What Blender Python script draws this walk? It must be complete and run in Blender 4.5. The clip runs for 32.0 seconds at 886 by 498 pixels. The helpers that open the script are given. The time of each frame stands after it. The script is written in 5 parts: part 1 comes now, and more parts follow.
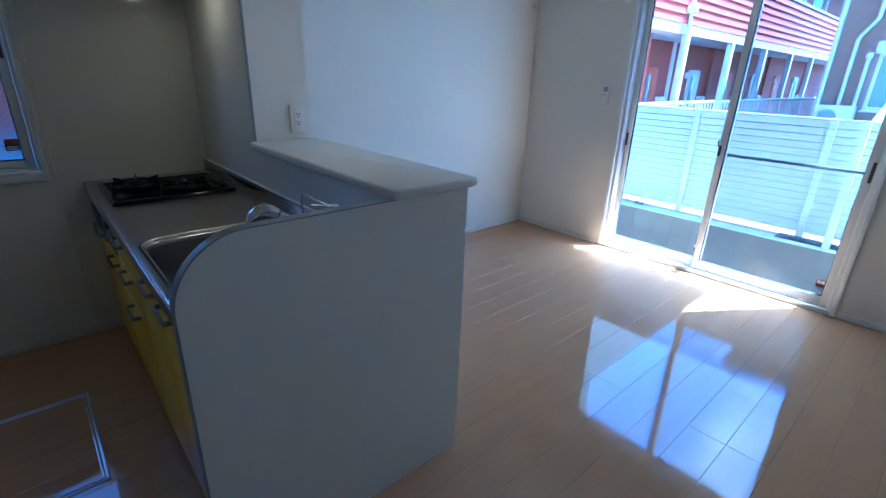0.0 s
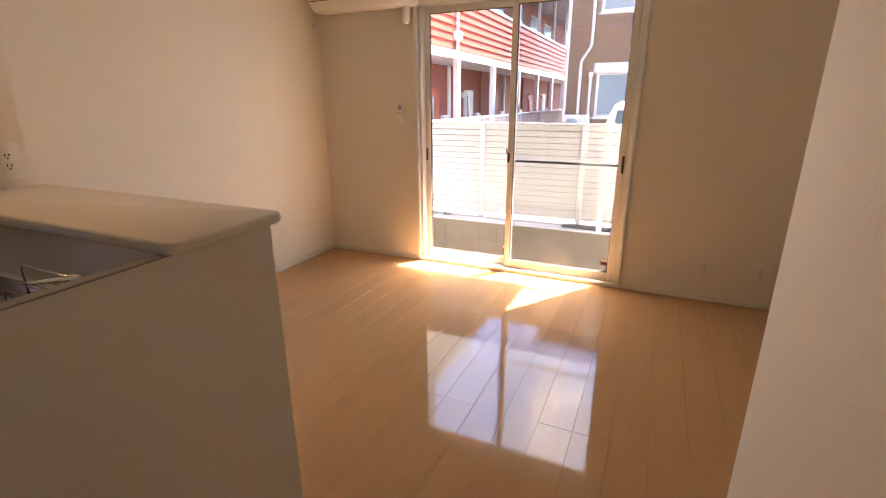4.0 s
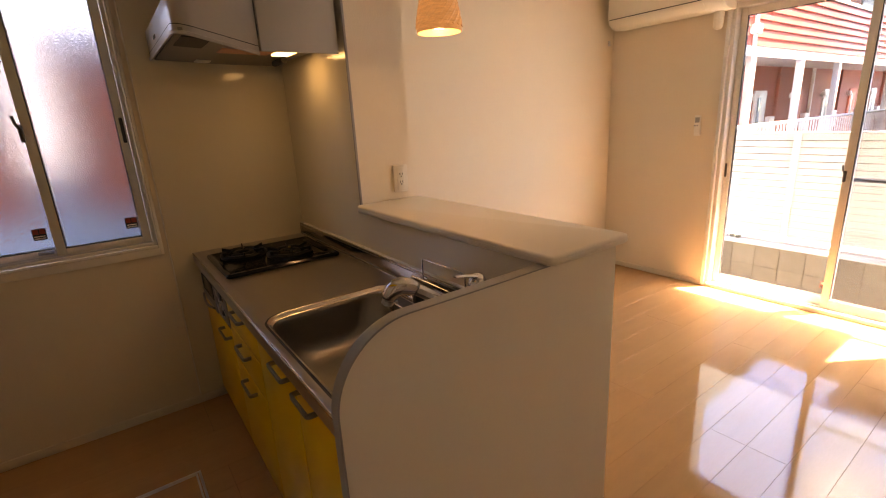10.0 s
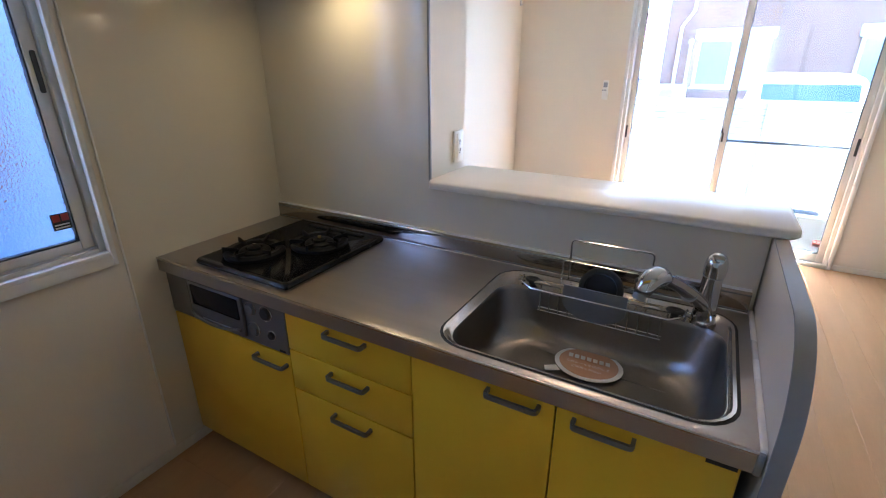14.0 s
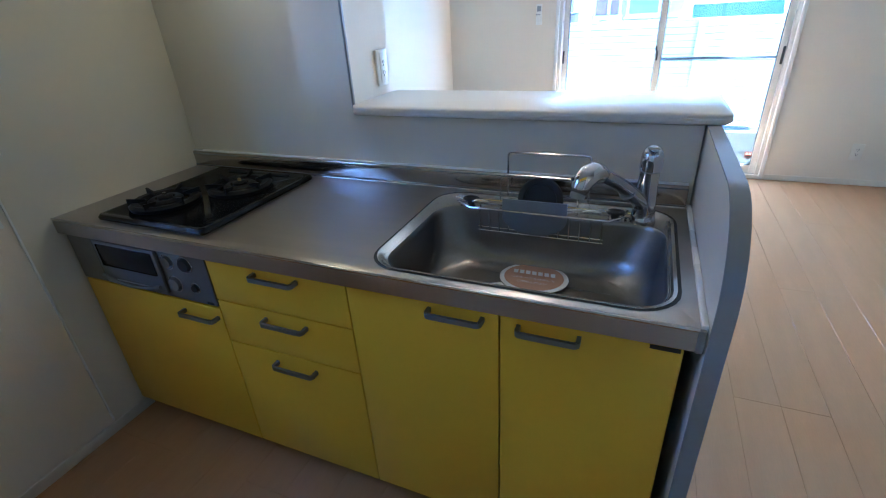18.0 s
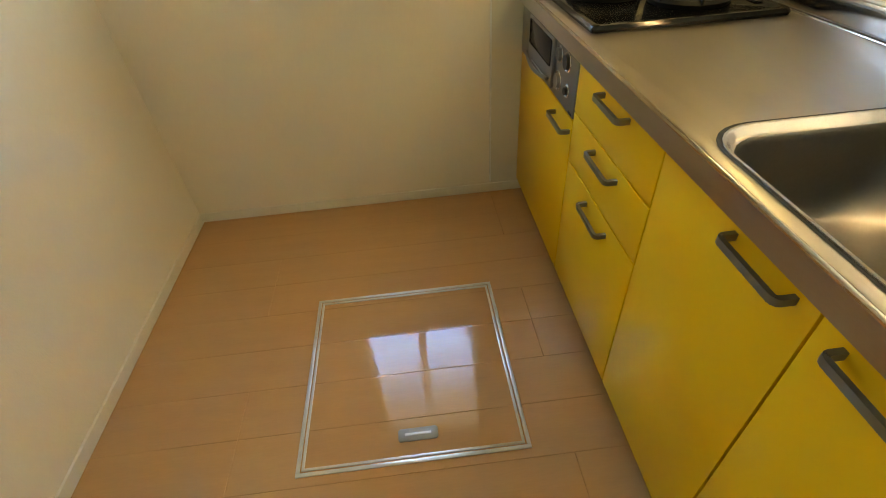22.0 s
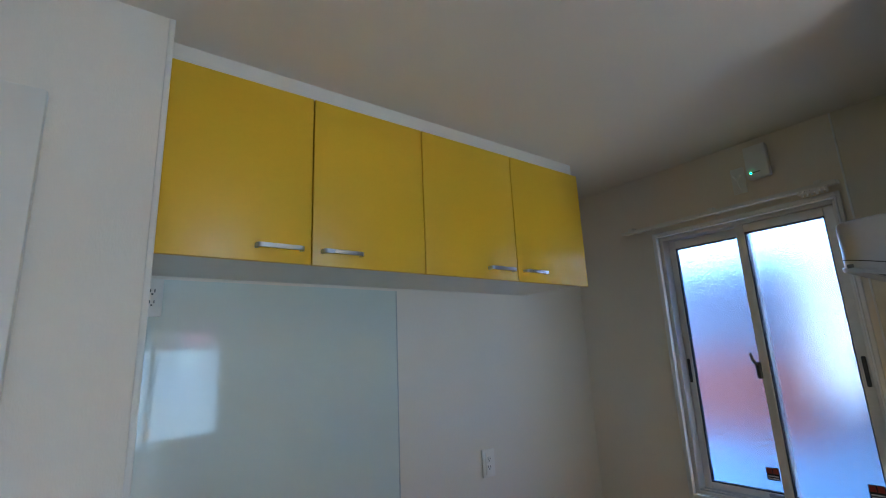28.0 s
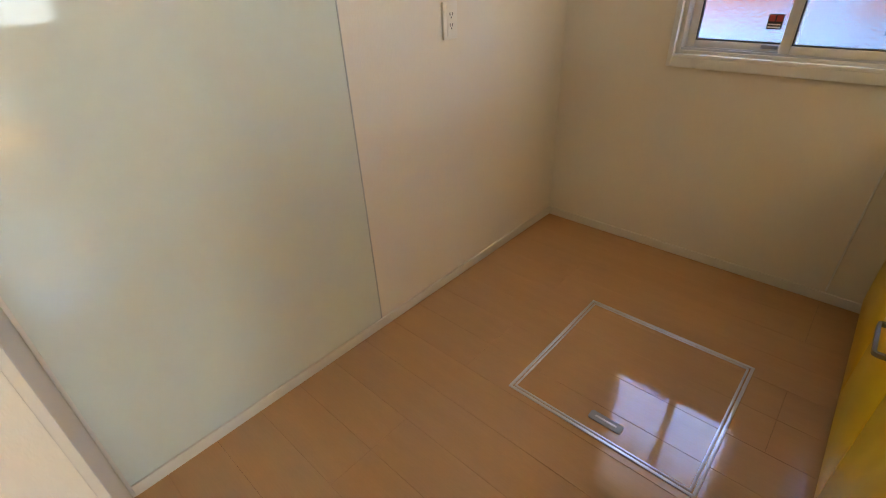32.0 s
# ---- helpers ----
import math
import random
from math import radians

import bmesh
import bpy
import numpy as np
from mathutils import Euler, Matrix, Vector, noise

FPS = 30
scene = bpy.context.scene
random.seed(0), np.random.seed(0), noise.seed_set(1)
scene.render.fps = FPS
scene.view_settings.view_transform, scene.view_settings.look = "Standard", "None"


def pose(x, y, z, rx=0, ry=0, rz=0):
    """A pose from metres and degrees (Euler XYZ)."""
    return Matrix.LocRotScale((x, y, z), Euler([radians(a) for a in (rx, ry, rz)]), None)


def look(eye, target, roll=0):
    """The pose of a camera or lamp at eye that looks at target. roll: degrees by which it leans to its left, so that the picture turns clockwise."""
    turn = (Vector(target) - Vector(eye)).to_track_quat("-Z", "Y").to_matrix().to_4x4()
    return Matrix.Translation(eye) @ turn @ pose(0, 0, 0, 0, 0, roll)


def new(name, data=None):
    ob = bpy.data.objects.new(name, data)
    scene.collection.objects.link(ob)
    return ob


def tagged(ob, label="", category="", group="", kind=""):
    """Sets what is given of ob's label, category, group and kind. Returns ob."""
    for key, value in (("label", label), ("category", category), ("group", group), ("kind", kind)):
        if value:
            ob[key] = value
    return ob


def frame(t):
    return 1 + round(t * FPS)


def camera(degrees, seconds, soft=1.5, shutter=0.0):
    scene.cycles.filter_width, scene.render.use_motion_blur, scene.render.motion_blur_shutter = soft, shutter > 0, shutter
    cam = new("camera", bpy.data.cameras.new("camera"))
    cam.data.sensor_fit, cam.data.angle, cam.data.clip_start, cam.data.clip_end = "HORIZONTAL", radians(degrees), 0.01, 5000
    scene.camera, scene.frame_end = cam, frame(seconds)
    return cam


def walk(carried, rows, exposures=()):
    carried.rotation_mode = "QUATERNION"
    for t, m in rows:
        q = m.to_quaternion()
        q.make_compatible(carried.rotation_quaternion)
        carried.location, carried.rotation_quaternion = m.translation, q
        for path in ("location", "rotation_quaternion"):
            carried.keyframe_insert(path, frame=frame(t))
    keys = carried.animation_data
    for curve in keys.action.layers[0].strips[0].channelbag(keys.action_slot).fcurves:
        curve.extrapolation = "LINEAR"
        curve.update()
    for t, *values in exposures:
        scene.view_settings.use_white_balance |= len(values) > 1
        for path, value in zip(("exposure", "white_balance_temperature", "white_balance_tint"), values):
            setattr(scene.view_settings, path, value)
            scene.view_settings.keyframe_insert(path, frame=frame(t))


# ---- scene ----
cam = camera(87.3, 32.0, soft=1.1)
PATH = [
    (0, (-0.732, -2.841, 1.36), (0.524, -1.455, 0.652), 1.9),
    (0.5, (-0.714, -2.854, 1.37), (0.739, -1.598, 0.811), 1.3),
    (1, (-0.757, -2.875, 1.45), (0.834, -1.692, 1.185), 1.4),
    (1.5, (-0.791, -2.881, 1.486), (0.856, -1.749, 1.412), 1.8),
    (2, (-0.781, -2.868, 1.448), (0.882, -1.768, 1.293), 1.8),
    (2.5, (-0.763, -2.815, 1.358), (0.882, -1.724, 1.035), 2.1),
    (3, (-0.743, -2.788, 1.34), (0.881, -1.706, 0.899), 2.9),
    (3.5, (-0.69, -2.773, 1.324), (0.955, -1.766, 0.797), 0.7),
    (4, (-0.584, -2.71, 1.326), (1.15, -1.919, 0.72), -0.3),
    (4.5, (-0.54, -2.635, 1.298), (1.262, -2.093, 0.621), 0.0),
    (6.5, (-0.576, -2.534, 1.336), (1.253, -2.15, 0.627), 1.0),
    (7, (-0.586, -2.53, 1.342), (1.246, -2.092, 0.669), 0.5),
    (7.5, (-0.6, -2.516, 1.35), (1.233, -2.041, 0.707), 0.3),
    (8, (-0.619, -2.515, 1.367), (1.205, -1.966, 0.758), 0.0),
    (8.5, (-0.654, -2.508, 1.377), (1.106, -1.743, 0.814), -1.2),
    (9, (-0.707, -2.577, 1.386), (0.877, -1.494, 0.824), -2.4),
    (9.5, (-0.792, -2.621, 1.395), (0.552, -1.248, 0.838), -2.9),
    (10, (-0.834, -2.562, 1.392), (0.281, -0.992, 0.851), -3.1),
    (10.5, (-0.835, -2.299, 1.422), (0.085, -0.631, 0.825), -3.0),
    (11, (-0.890, -2.095, 1.385), (-0.081, -0.37, 0.777), -2.2),
    (11.5, (-0.925, -1.778, 1.401), (-0.023, -0.134, 0.703), -3.2),
    (12, (-0.953, -1.547, 1.352), (0.214, -0.096, 0.623), -2.4),
    (12.5, (-1.12, -1.531, 1.331), (0.248, -0.292, 0.56), -2.8),
    (13, (-1.277, -1.615, 1.366), (0.202, -0.534, 0.564), -2.1),
    (13.5, (-1.358, -1.621, 1.437), (0.229, -0.678, 0.667), -0.7),
    (15.5, (-1.355, -1.563, 1.387), (0.277, -0.624, 0.713), 0.6),
    (16, (-1.342, -1.568, 1.367), (0.21, -0.541, 0.633), 0.3),
    (16.5, (-1.286, -1.647, 1.335), (0.263, -0.668, 0.535), -0.2),
    (17, (-1.27, -1.709, 1.334), (0.338, -0.875, 0.486), -1.5),
    (17.5, (-1.273, -1.711, 1.325), (0.382, -0.993, 0.462), -2.6),
    (18, (-1.297, -1.646, 1.314), (0.329, -0.924, 0.4), -3.5),
    (18.5, (-1.289, -1.623, 1.279), (0.261, -0.822, 0.302), -4.3),
    (19, (-1.246, -1.643, 1.274), (0.268, -0.804, 0.271), -4.6),
    (19.5, (-1.215, -1.68, 1.321), (0.308, -0.826, 0.345), -4.6),
    (20, (-1.103, -1.543, 1.263), (0.264, -0.464, 0.279), -4.5),
    (20.5, (-0.993, -1.523, 1.275), (0.014, -0.144, 0.235), -4.1),
    (21, (-0.955, -1.658, 1.242), (-0.375, -0.103, 0.125), -3.5),
    (21.5, (-0.957, -1.71, 1.173), (-0.669, -0.158, -0.056), -3.0),
    (22, (-0.964, -1.727, 1.159), (-0.889, -0.206, -0.137), -4.6),
    (22.5, (-0.967, -1.728, 1.229), (-1.029, -0.093, 0.078), -5.5),
    (23, (-0.954, -1.729, 1.354), (-1.083, 0.072, 0.493), -4.2),
    (23.5, (-0.95, -1.674, 1.436), (-1.102, 0.27, 0.988), -2.4),
    (24, (-0.961, -1.645, 1.477), (-1.106, 0.349, 1.415), -0.9),
    (24.5, (-0.943, -1.623, 1.454), (-1.097, 0.371, 1.489), -0.2),
    (26.5, (-0.701, -2.076, 1.38), (-1.639, -0.325, 1.154), -3.6),
    (27, (-0.522, -2.187, 1.476), (-1.829, -0.674, 1.438), -3.8),
    (27.5, (-0.317, -2.225, 1.513), (-1.805, -0.908, 1.736), -3.3),
    (28, (-0.223, -2.257, 1.545), (-1.785, -1.087, 1.984), -2.5),
    (28.5, (-0.2, -2.254, 1.559), (-1.8, -1.174, 2.081), -1.7),
    (29, (-0.17, -2.266, 1.553), (-1.77, -1.245, 2.182), -1.4),
    (29.5, (-0.243, -2.249, 1.527), (-1.88, -1.22, 2.038), -1.2),
    (30, (-0.435, -2.214, 1.463), (-2.127, -1.149, 1.525), -0.2),
    (30.2, (-0.53, -2.189, 1.406), (-2.209, -1.111, 1.271), -0.9),
    (30.5, (-0.672, -2.183, 1.345), (-2.267, -1.075, 0.866), -1.2),
    (31, (-0.785, -2.161, 1.271), (-2.234, -1.096, 0.396), -2.5),
    (31.5, (-0.782, -2.124, 1.232), (-2.115, -1.018, 0.232), -2.8),
    (32, (-0.736, -2.101, 1.234), (-1.916, -0.877, 0.182), -2.9),
]
EXPOSE = [(0, 3.26, 3984, 3), (1, 3.37, 5209, 11), (1.5, 3.37, 5562, 14), (2, 3.30, 6867, 20), (3, 3.42, 7971, 27), (4, 3.37, 9375, 30), (7, 2.97, 10404, 33),
          (8, 2.97, 10381, 32), (9, 3.30, 9890, 26), (10, 3.75, 11704, 33), (11, 4.64, 8117, 35), (12, 4.79, 6454, 25), (13, 4.70, 5799, 18), (16, 4.41, 4617, 5),
          (17, 4.55, 4288, 3), (18, 4.59, 4340, 4), (19, 5.48, 5963, -3), (20, 4.70, 5547, 1), (21, 5.30, 7113, -6), (22, 5.74, 8272, -6), (23, 5.09, 6724, 0),
          (24, 4.41, 6103, 2), (24.5, 4.35, 5400, 8), (26.5, 4.45, 5638, 6), (27, 4.38, 5396, 6), (28, 4.05, 5254, 6), (29, 4.07, 5302, 10), (30, 4.01, 5934, 9),
          (31, 4.55, 6169, 13), (32, 5.18, 7824, 12)]
walk(cam, [(t, look(eye, target, roll)) for t, eye, target, roll in PATH], EXPOSE)

# ---- world, sun and large lights ----
SUN_EL, SUN_WAY = radians(62), Vector((-0.826, 0.564, 0)).normalized()
world = bpy.data.worlds.new("sky")
scene.world = world
world.use_nodes = True
wn = world.node_tree.nodes
wl = world.node_tree.links
sky = wn.new("ShaderNodeTexSky")
sky.sky_type, sky.sun_disc = "NISHITA", False
sky.sun_elevation, sky.sun_rotation = SUN_EL, radians(124)
sky.air_density, sky.dust_density, sky.ozone_density = 1.6, 0.3, 2.5
cloud = wn.new("ShaderNodeTexNoise")
cloud.inputs["Scale"].default_value, cloud.inputs["Detail"].default_value = 4.6, 7.0
ramp = wn.new("ShaderNodeValToRGB")
ramp.color_ramp.elements[0].position, ramp.color_ramp.elements[1].position = 0.54, 0.74
veil = wn.new("ShaderNodeMixRGB")
veil.inputs["Color2"].default_value = (13.0, 13.4, 14.0, 1)
wc = wn.new("ShaderNodeTexCoord")
wl.new(wc.outputs["Generated"], cloud.inputs["Vector"])
wl.new(cloud.outputs["Fac"], ramp.inputs["Fac"])
wl.new(ramp.outputs["Color"], veil.inputs["Fac"])
deep = wn.new("ShaderNodeMixRGB")
deep.blend_type = "MULTIPLY"
deep.inputs["Fac"].default_value, deep.inputs["Color2"].default_value = 1.0, (0.52, 0.86, 1.42, 1)
wl.new(sky.outputs["Color"], deep.inputs["Color1"])
wl.new(deep.outputs["Color"], veil.inputs["Color1"])
wl.new(veil.outputs["Color"], wn["Background"].inputs["Color"])
wn["Background"].inputs["Strength"].default_value = 0.125

sun = new("sun", bpy.data.lights.new("sun", "SUN"))
sun.data.energy, sun.data.angle, sun.data.color = 5.0, radians(0.6), (1.0, 0.985, 0.965)
sun.matrix_world = look((0, 0, 20), Vector((0, 0, 20)) + SUN_WAY * math.cos(SUN_EL) - Vector((0, 0, math.sin(SUN_EL))))


def area_lamp(name, eye, target, w, h, watts, color):
    lamp = new(name, bpy.data.lights.new(name, "AREA"))
    lamp.data.shape, lamp.data.size, lamp.data.size_y = "RECTANGLE", w, h
    lamp.data.energy, lamp.data.color = watts, color
    lamp.matrix_world = look(eye, target)
    return lamp


# daylight of the sky in the window openings, one lamp a sash
area_lamp("skylight_living", (2.838, -2.095, 1.19), (0, -2.095, 1.19), 0.74, 1.04, 0.80, (0.60, 0.82, 1.0))
area_lamp("skylight_living", (2.838, -1.325, 1.19), (0, -1.325, 1.19), 0.68, 1.04, 0.73, (0.60, 0.82, 1.0))
area_lamp("skylight_kitchen", (-1.05, 0.008, 1.47), (-1.05, -3, 1.47), 0.66, 1.12, 0.06, (1.0, 0.85, 0.66))


# ---- materials ----
def node(nt, kind, **inputs):
    n = nt.nodes.new(kind)
    for key, value in inputs.items():
        n.inputs[key.replace("_", " ")].default_value = value
    return n


def surf(name, base, rough=0.5, metal=0.0, var=0.08, scale=3.0, fine=80.0, bump=0.05, bump_scale=250.0, stretch=(1, 1, 1),
         rand=0.0, rough_var=0.06, spec=0.5, glow=None, aniso=0.0, dist=0.001):
    """Colour that drifts at two scales, uneven gloss and fine relief."""
    m = bpy.data.materials.new(name)
    m.use_nodes = True
    nt = m.node_tree
    b = nt.nodes["Principled BSDF"]
    b.inputs["Metallic"].default_value = metal
    b.inputs["Specular IOR Level"].default_value = spec
    b.inputs["Anisotropic"].default_value = aniso
    co = nt.nodes.new("ShaderNodeTexCoord")
    mp = nt.nodes.new("ShaderNodeMapping")
    mp.inputs["Scale"].default_value = stretch
    nt.links.new(co.outputs["Object"], mp.inputs["Vector"])
    n1 = node(nt, "ShaderNodeTexNoise", Scale=scale, Detail=4.0)
    n2 = node(nt, "ShaderNodeTexNoise", Scale=fine, Detail=3.0)
    for n in (n1, n2):
        nt.links.new(mp.outputs["Vector"], n.inputs["Vector"])
    mix = nt.nodes.new("ShaderNodeMath")
    mix.operation = "MULTIPLY_ADD"
    mix.inputs[1].default_value = 0.6
    half = nt.nodes.new("ShaderNodeMath")
    half.operation = "MULTIPLY"
    half.inputs[1].default_value = 0.4
    nt.links.new(n2.outputs["Fac"], half.inputs[0])
    nt.links.new(n1.outputs["Fac"], mix.inputs[0])
    nt.links.new(half.outputs[0], mix.inputs[2])
    value = mix.outputs[0]
    if rand:
        info = nt.nodes.new("ShaderNodeObjectInfo")
        add = nt.nodes.new("ShaderNodeMath")
        add.operation = "MULTIPLY_ADD"
        add.inputs[1].default_value = rand
        nt.links.new(info.outputs["Random"], add.inputs[0])
        nt.links.new(value, add.inputs[2])
        value = add.outputs[0]
    cr = nt.nodes.new("ShaderNodeValToRGB")
    cr.color_ramp.elements[0].position, cr.color_ramp.elements[1].position = 0.25, 0.75 + rand
    cr.color_ramp.elements[0].color = (*[c * (1 - var) for c in base], 1)
    cr.color_ramp.elements[1].color = (*[min(1, c * (1 + var)) for c in base], 1)
    nt.links.new(value, cr.inputs["Fac"])
    nt.links.new(cr.outputs["Color"], b.inputs["Base Color"])
    rr = nt.nodes.new("ShaderNodeMath")
    rr.operation = "MULTIPLY_ADD"
    rr.inputs[1].default_value, rr.inputs[2].default_value = 2 * rough_var, rough - rough_var
    nt.links.new(n1.outputs["Fac"], rr.inputs[0])
    nt.links.new(rr.outputs[0], b.inputs["Roughness"])
    if bump:
        n3 = node(nt, "ShaderNodeTexNoise", Scale=bump_scale, Detail=3.0)
        nt.links.new(mp.outputs["Vector"], n3.inputs["Vector"])
        bp = node(nt, "ShaderNodeBump", Strength=bump, Distance=dist)
        nt.links.new(n3.outputs["Fac"], bp.inputs["Height"])
        nt.links.new(bp.outputs["Normal"], b.inputs["Normal"])
    if glow:
        b.inputs["Emission Color"].default_value = (*glow[:3], 1)
        b.inputs["Emission Strength"].default_value = glow[3]
    return m


def glassy(name, rough=0.0, tint=(1, 1, 1), relief=0.0, relief_scale=60.0):
    m = bpy.data.materials.new(name)
    m.use_nodes = True
    nt = m.node_tree
    b = nt.nodes["Principled BSDF"]
    b.inputs["Base Color"].default_value = (*tint, 1)
    b.inputs["Transmission Weight"].default_value = 1.0
    b.inputs["Roughness"].default_value = rough
    b.inputs["IOR"].default_value = 1.45
    if relief:
        co = nt.nodes.new("ShaderNodeTexCoord")
        n = node(nt, "ShaderNodeTexNoise", Scale=relief_scale, Detail=2.0, Roughness=0.55)
        nt.links.new(co.outputs["Object"], n.inputs["Vector"])
        bp = node(nt, "ShaderNodeBump", Strength=relief, Distance=0.004)
        nt.links.new(n.outputs["Fac"], bp.inputs["Height"])
        nt.links.new(bp.outputs["Normal"], b.inputs["Normal"])
    return m


PAPER = surf("wallpaper", (0.775, 0.695, 0.575), 0.75, var=0.025, scale=1.2, fine=120, bump=0.45, bump_scale=300, stretch=(1, 1, 0.4), dist=0.0016)
CEIL = surf("ceiling_paper", (0.775, 0.71, 0.61), 0.8, var=0.015, bump=0.3, bump_scale=300)
FLOOR = surf("maple_floor", (0.51, 0.29, 0.137), 0.055, var=0.09, scale=2.2, fine=26, stretch=(1, 9, 9), rand=0.06, bump=0.02, bump_scale=8, rough_var=0.012, spec=0.48)
GROOVE = surf("floor_groove", (0.36, 0.20, 0.09), 0.6)
TRIM = surf("white_trim", (0.80, 0.78, 0.74), 0.28, var=0.02)
SKIRT = surf("cream_baseboard", (0.73, 0.67, 0.575), 0.4, var=0.03)
GLOSSWHITE = surf("gloss_white_bead", (0.84, 0.83, 0.80), 0.14, var=0.01)
PANEL = surf("recess_panel", (0.665, 0.69, 0.60), 0.055, var=0.015, bump=0.012, bump_scale=5, rough_var=0.02)
STOVEPANEL = surf("stove_panel", (0.70, 0.635, 0.505), 0.11, var=0.015, bump=0.012, bump_scale=5, rough_var=0.02)
GREYEDGE = surf("grey_edge_band", (0.27, 0.262, 0.258), 0.45, var=0.04)
WHITEBOARD = surf("white_melamine", (0.75, 0.69, 0.595), 0.32, var=0.02, bump=0.03)
BAR = surf("bar_counter", (0.77, 0.71, 0.62), 0.34, var=0.02, fine=200, spec=0.42)
YELLOW = surf("yellow_door", (0.75, 0.45, 0.022), 0.31, var=0.03, scale=1.5, bump=0.02, bump_scale=12, rough_var=0.03, spec=0.32)
STEEL = surf("brushed_steel", (0.43, 0.395, 0.36), 0.33, 1.0, var=0.08, scale=5, fine=180, stretch=(6, 0.35, 6), bump=0.04, bump_scale=220, rough_var=0.06)
RIMSTEEL = surf("polished_steel", (0.56, 0.53, 0.50), 0.2, 1.0, var=0.06, scale=5, fine=150, bump=0.02)
# darker copy of the steel: the bowl's shade is in the colour
SINK = surf("shaded_sink_steel", (0.265, 0.247, 0.224), 0.36, 1.0, var=0.10, scale=6, fine=160, bump=0.03, bump_scale=160, rough_var=0.07)
CHROME = surf("chrome", (0.57, 0.57, 0.585), 0.06, 1.0, var=0.02, rough_var=0.03)
WIRE = surf("steel_wire", (0.62, 0.61, 0.60), 0.2, 1.0, var=0.03)
HANDLE = surf("handle_grey", (0.23, 0.222, 0.212), 0.36, 0.7, var=0.05)
JOINT = surf("panel_joint", (0.45, 0.45, 0.42), 0.4, var=0.03)
SILVER = surf("silver_handle", (0.62, 0.63, 0.65), 0.28, 0.9, var=0.03)
HOB = surf("black_enamel", (0.008, 0.008, 0.0085), 0.12, var=0.2, fine=300, spec=0.18, rough_var=0.03)
IRON = surf("black_iron", (0.007, 0.007, 0.0075), 0.42, var=0.2, bump=0.2, spec=0.16)
GRILL = surf("grill_silver", (0.20, 0.192, 0.18), 0.34, 0.6, var=0.05)
UPSTAND = surf("polished_upstand", (0.44, 0.405, 0.37), 0.15, 1.0, var=0.06, scale=5, fine=150, stretch=(6, 0.35, 6), bump=0.02, rough_var=0.04)
DARK = surf("dark_gap", (0.02, 0.02, 0.02), 0.6)
BLACKGLASS = surf("black_glass", (0.008, 0.008, 0.0085), 0.16, spec=0.2)
SASH = surf("ivory_sash", (0.74, 0.71, 0.64), 0.35, var=0.02)
RUBBER = surf("dark_gasket", (0.05, 0.05, 0.05), 0.6)
GLASS = glassy("clear_glass", 0.0, (0.665, 0.715, 0.725))
FROST = glassy("frosted_glass", 0.022, (0.67, 0.685, 0.69), 0.68, 140.0)
NET = surf("insect_net", (0.07, 0.075, 0.08), 0.7, var=0.02, bump=0)
NET.node_tree.nodes["Principled BSDF"].inputs["Alpha"].default_value = 0.14
PLASTIC = surf("white_plastic", (0.80, 0.78, 0.74), 0.32, var=0.02)
CREAMPL = surf("cream_plastic", (0.78, 0.725, 0.63), 0.38, var=0.02)
ACWHITE = surf("ac_ivory", (0.80, 0.76, 0.66), 0.34, var=0.02)
HOODGREY = surf("hood_grey", (0.42, 0.42, 0.43), 0.32, 0.35, var=0.03)
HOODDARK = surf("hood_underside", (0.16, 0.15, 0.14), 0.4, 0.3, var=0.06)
HOODFRONT = surf("hood_front_cover", (0.065, 0.063, 0.058), 0.42, 0.1, var=0.05)
WINDSCREEN = surf("car_glass", (0.045, 0.075, 0.085), 0.12, var=0.1, spec=0.3)
CABGREY = surf("hood_cover", (0.46, 0.45, 0.44), 0.34, 0.2, var=0.02)
REDSTK = surf("red_sticker", (0.36, 0.045, 0.03), 0.4)
PAPERW = surf("white_card", (0.82, 0.80, 0.76), 0.6)
CARD = surf("brown_card", (0.50, 0.29, 0.17), 0.55, var=0.05)
SLIT = surf("smoked_glass", (0.13, 0.105, 0.09), 0.12, var=0.1)
POCKET = surf("dark_grey_plastic", (0.17, 0.17, 0.172), 0.42)
GREYPL = surf("grey_plastic", (0.30, 0.31, 0.32), 0.4)
PINKLB = surf("orange_label", (0.62, 0.30, 0.20), 0.5, var=0.15, fine=60)
SHADE = surf("carved_wood_shade", (0.38, 0.215, 0.105), 0.5, var=0.5, scale=16, stretch=(1, 1, 7), glow=(1.0, 0.50, 0.20, 0.03))
BULB = surf("lit_bulb", (1, 0.9, 0.75), 0.4, glow=(1.0, 0.78, 0.50, 2.0))
HOODLIT = surf("lit_hood_lens", (1, 0.9, 0.7), 0.4, glow=(1.0, 0.70, 0.30, 0.45))
DIFFUSER = surf("lamp_diffuser", (0.86, 0.86, 0.87), 0.28, var=0.01, bump=0)
GREENLED = surf("green_led", (0.1, 0.8, 0.2), 0.4, glow=(0.1, 1.0, 0.25, 2.0))
BRASS = surf("brass", (0.55, 0.40, 0.15), 0.3, 0.9)
ALU = surf("aluminium", (0.62, 0.62, 0.62), 0.35, 0.8, var=0.04)
BLOCK = surf("concrete_block", (0.165, 0.15, 0.12), 0.9, var=0.32, scale=14, fine=160, rand=0.25, bump=0.5, bump_scale=160)
BLOCKJOINT = surf("dirty_joint", (0.045, 0.04, 0.032), 0.9, var=0.2)
CONCRETE = surf("concrete", (0.38, 0.365, 0.34), 0.9, var=0.12, scale=2, fine=90, bump=0.3)
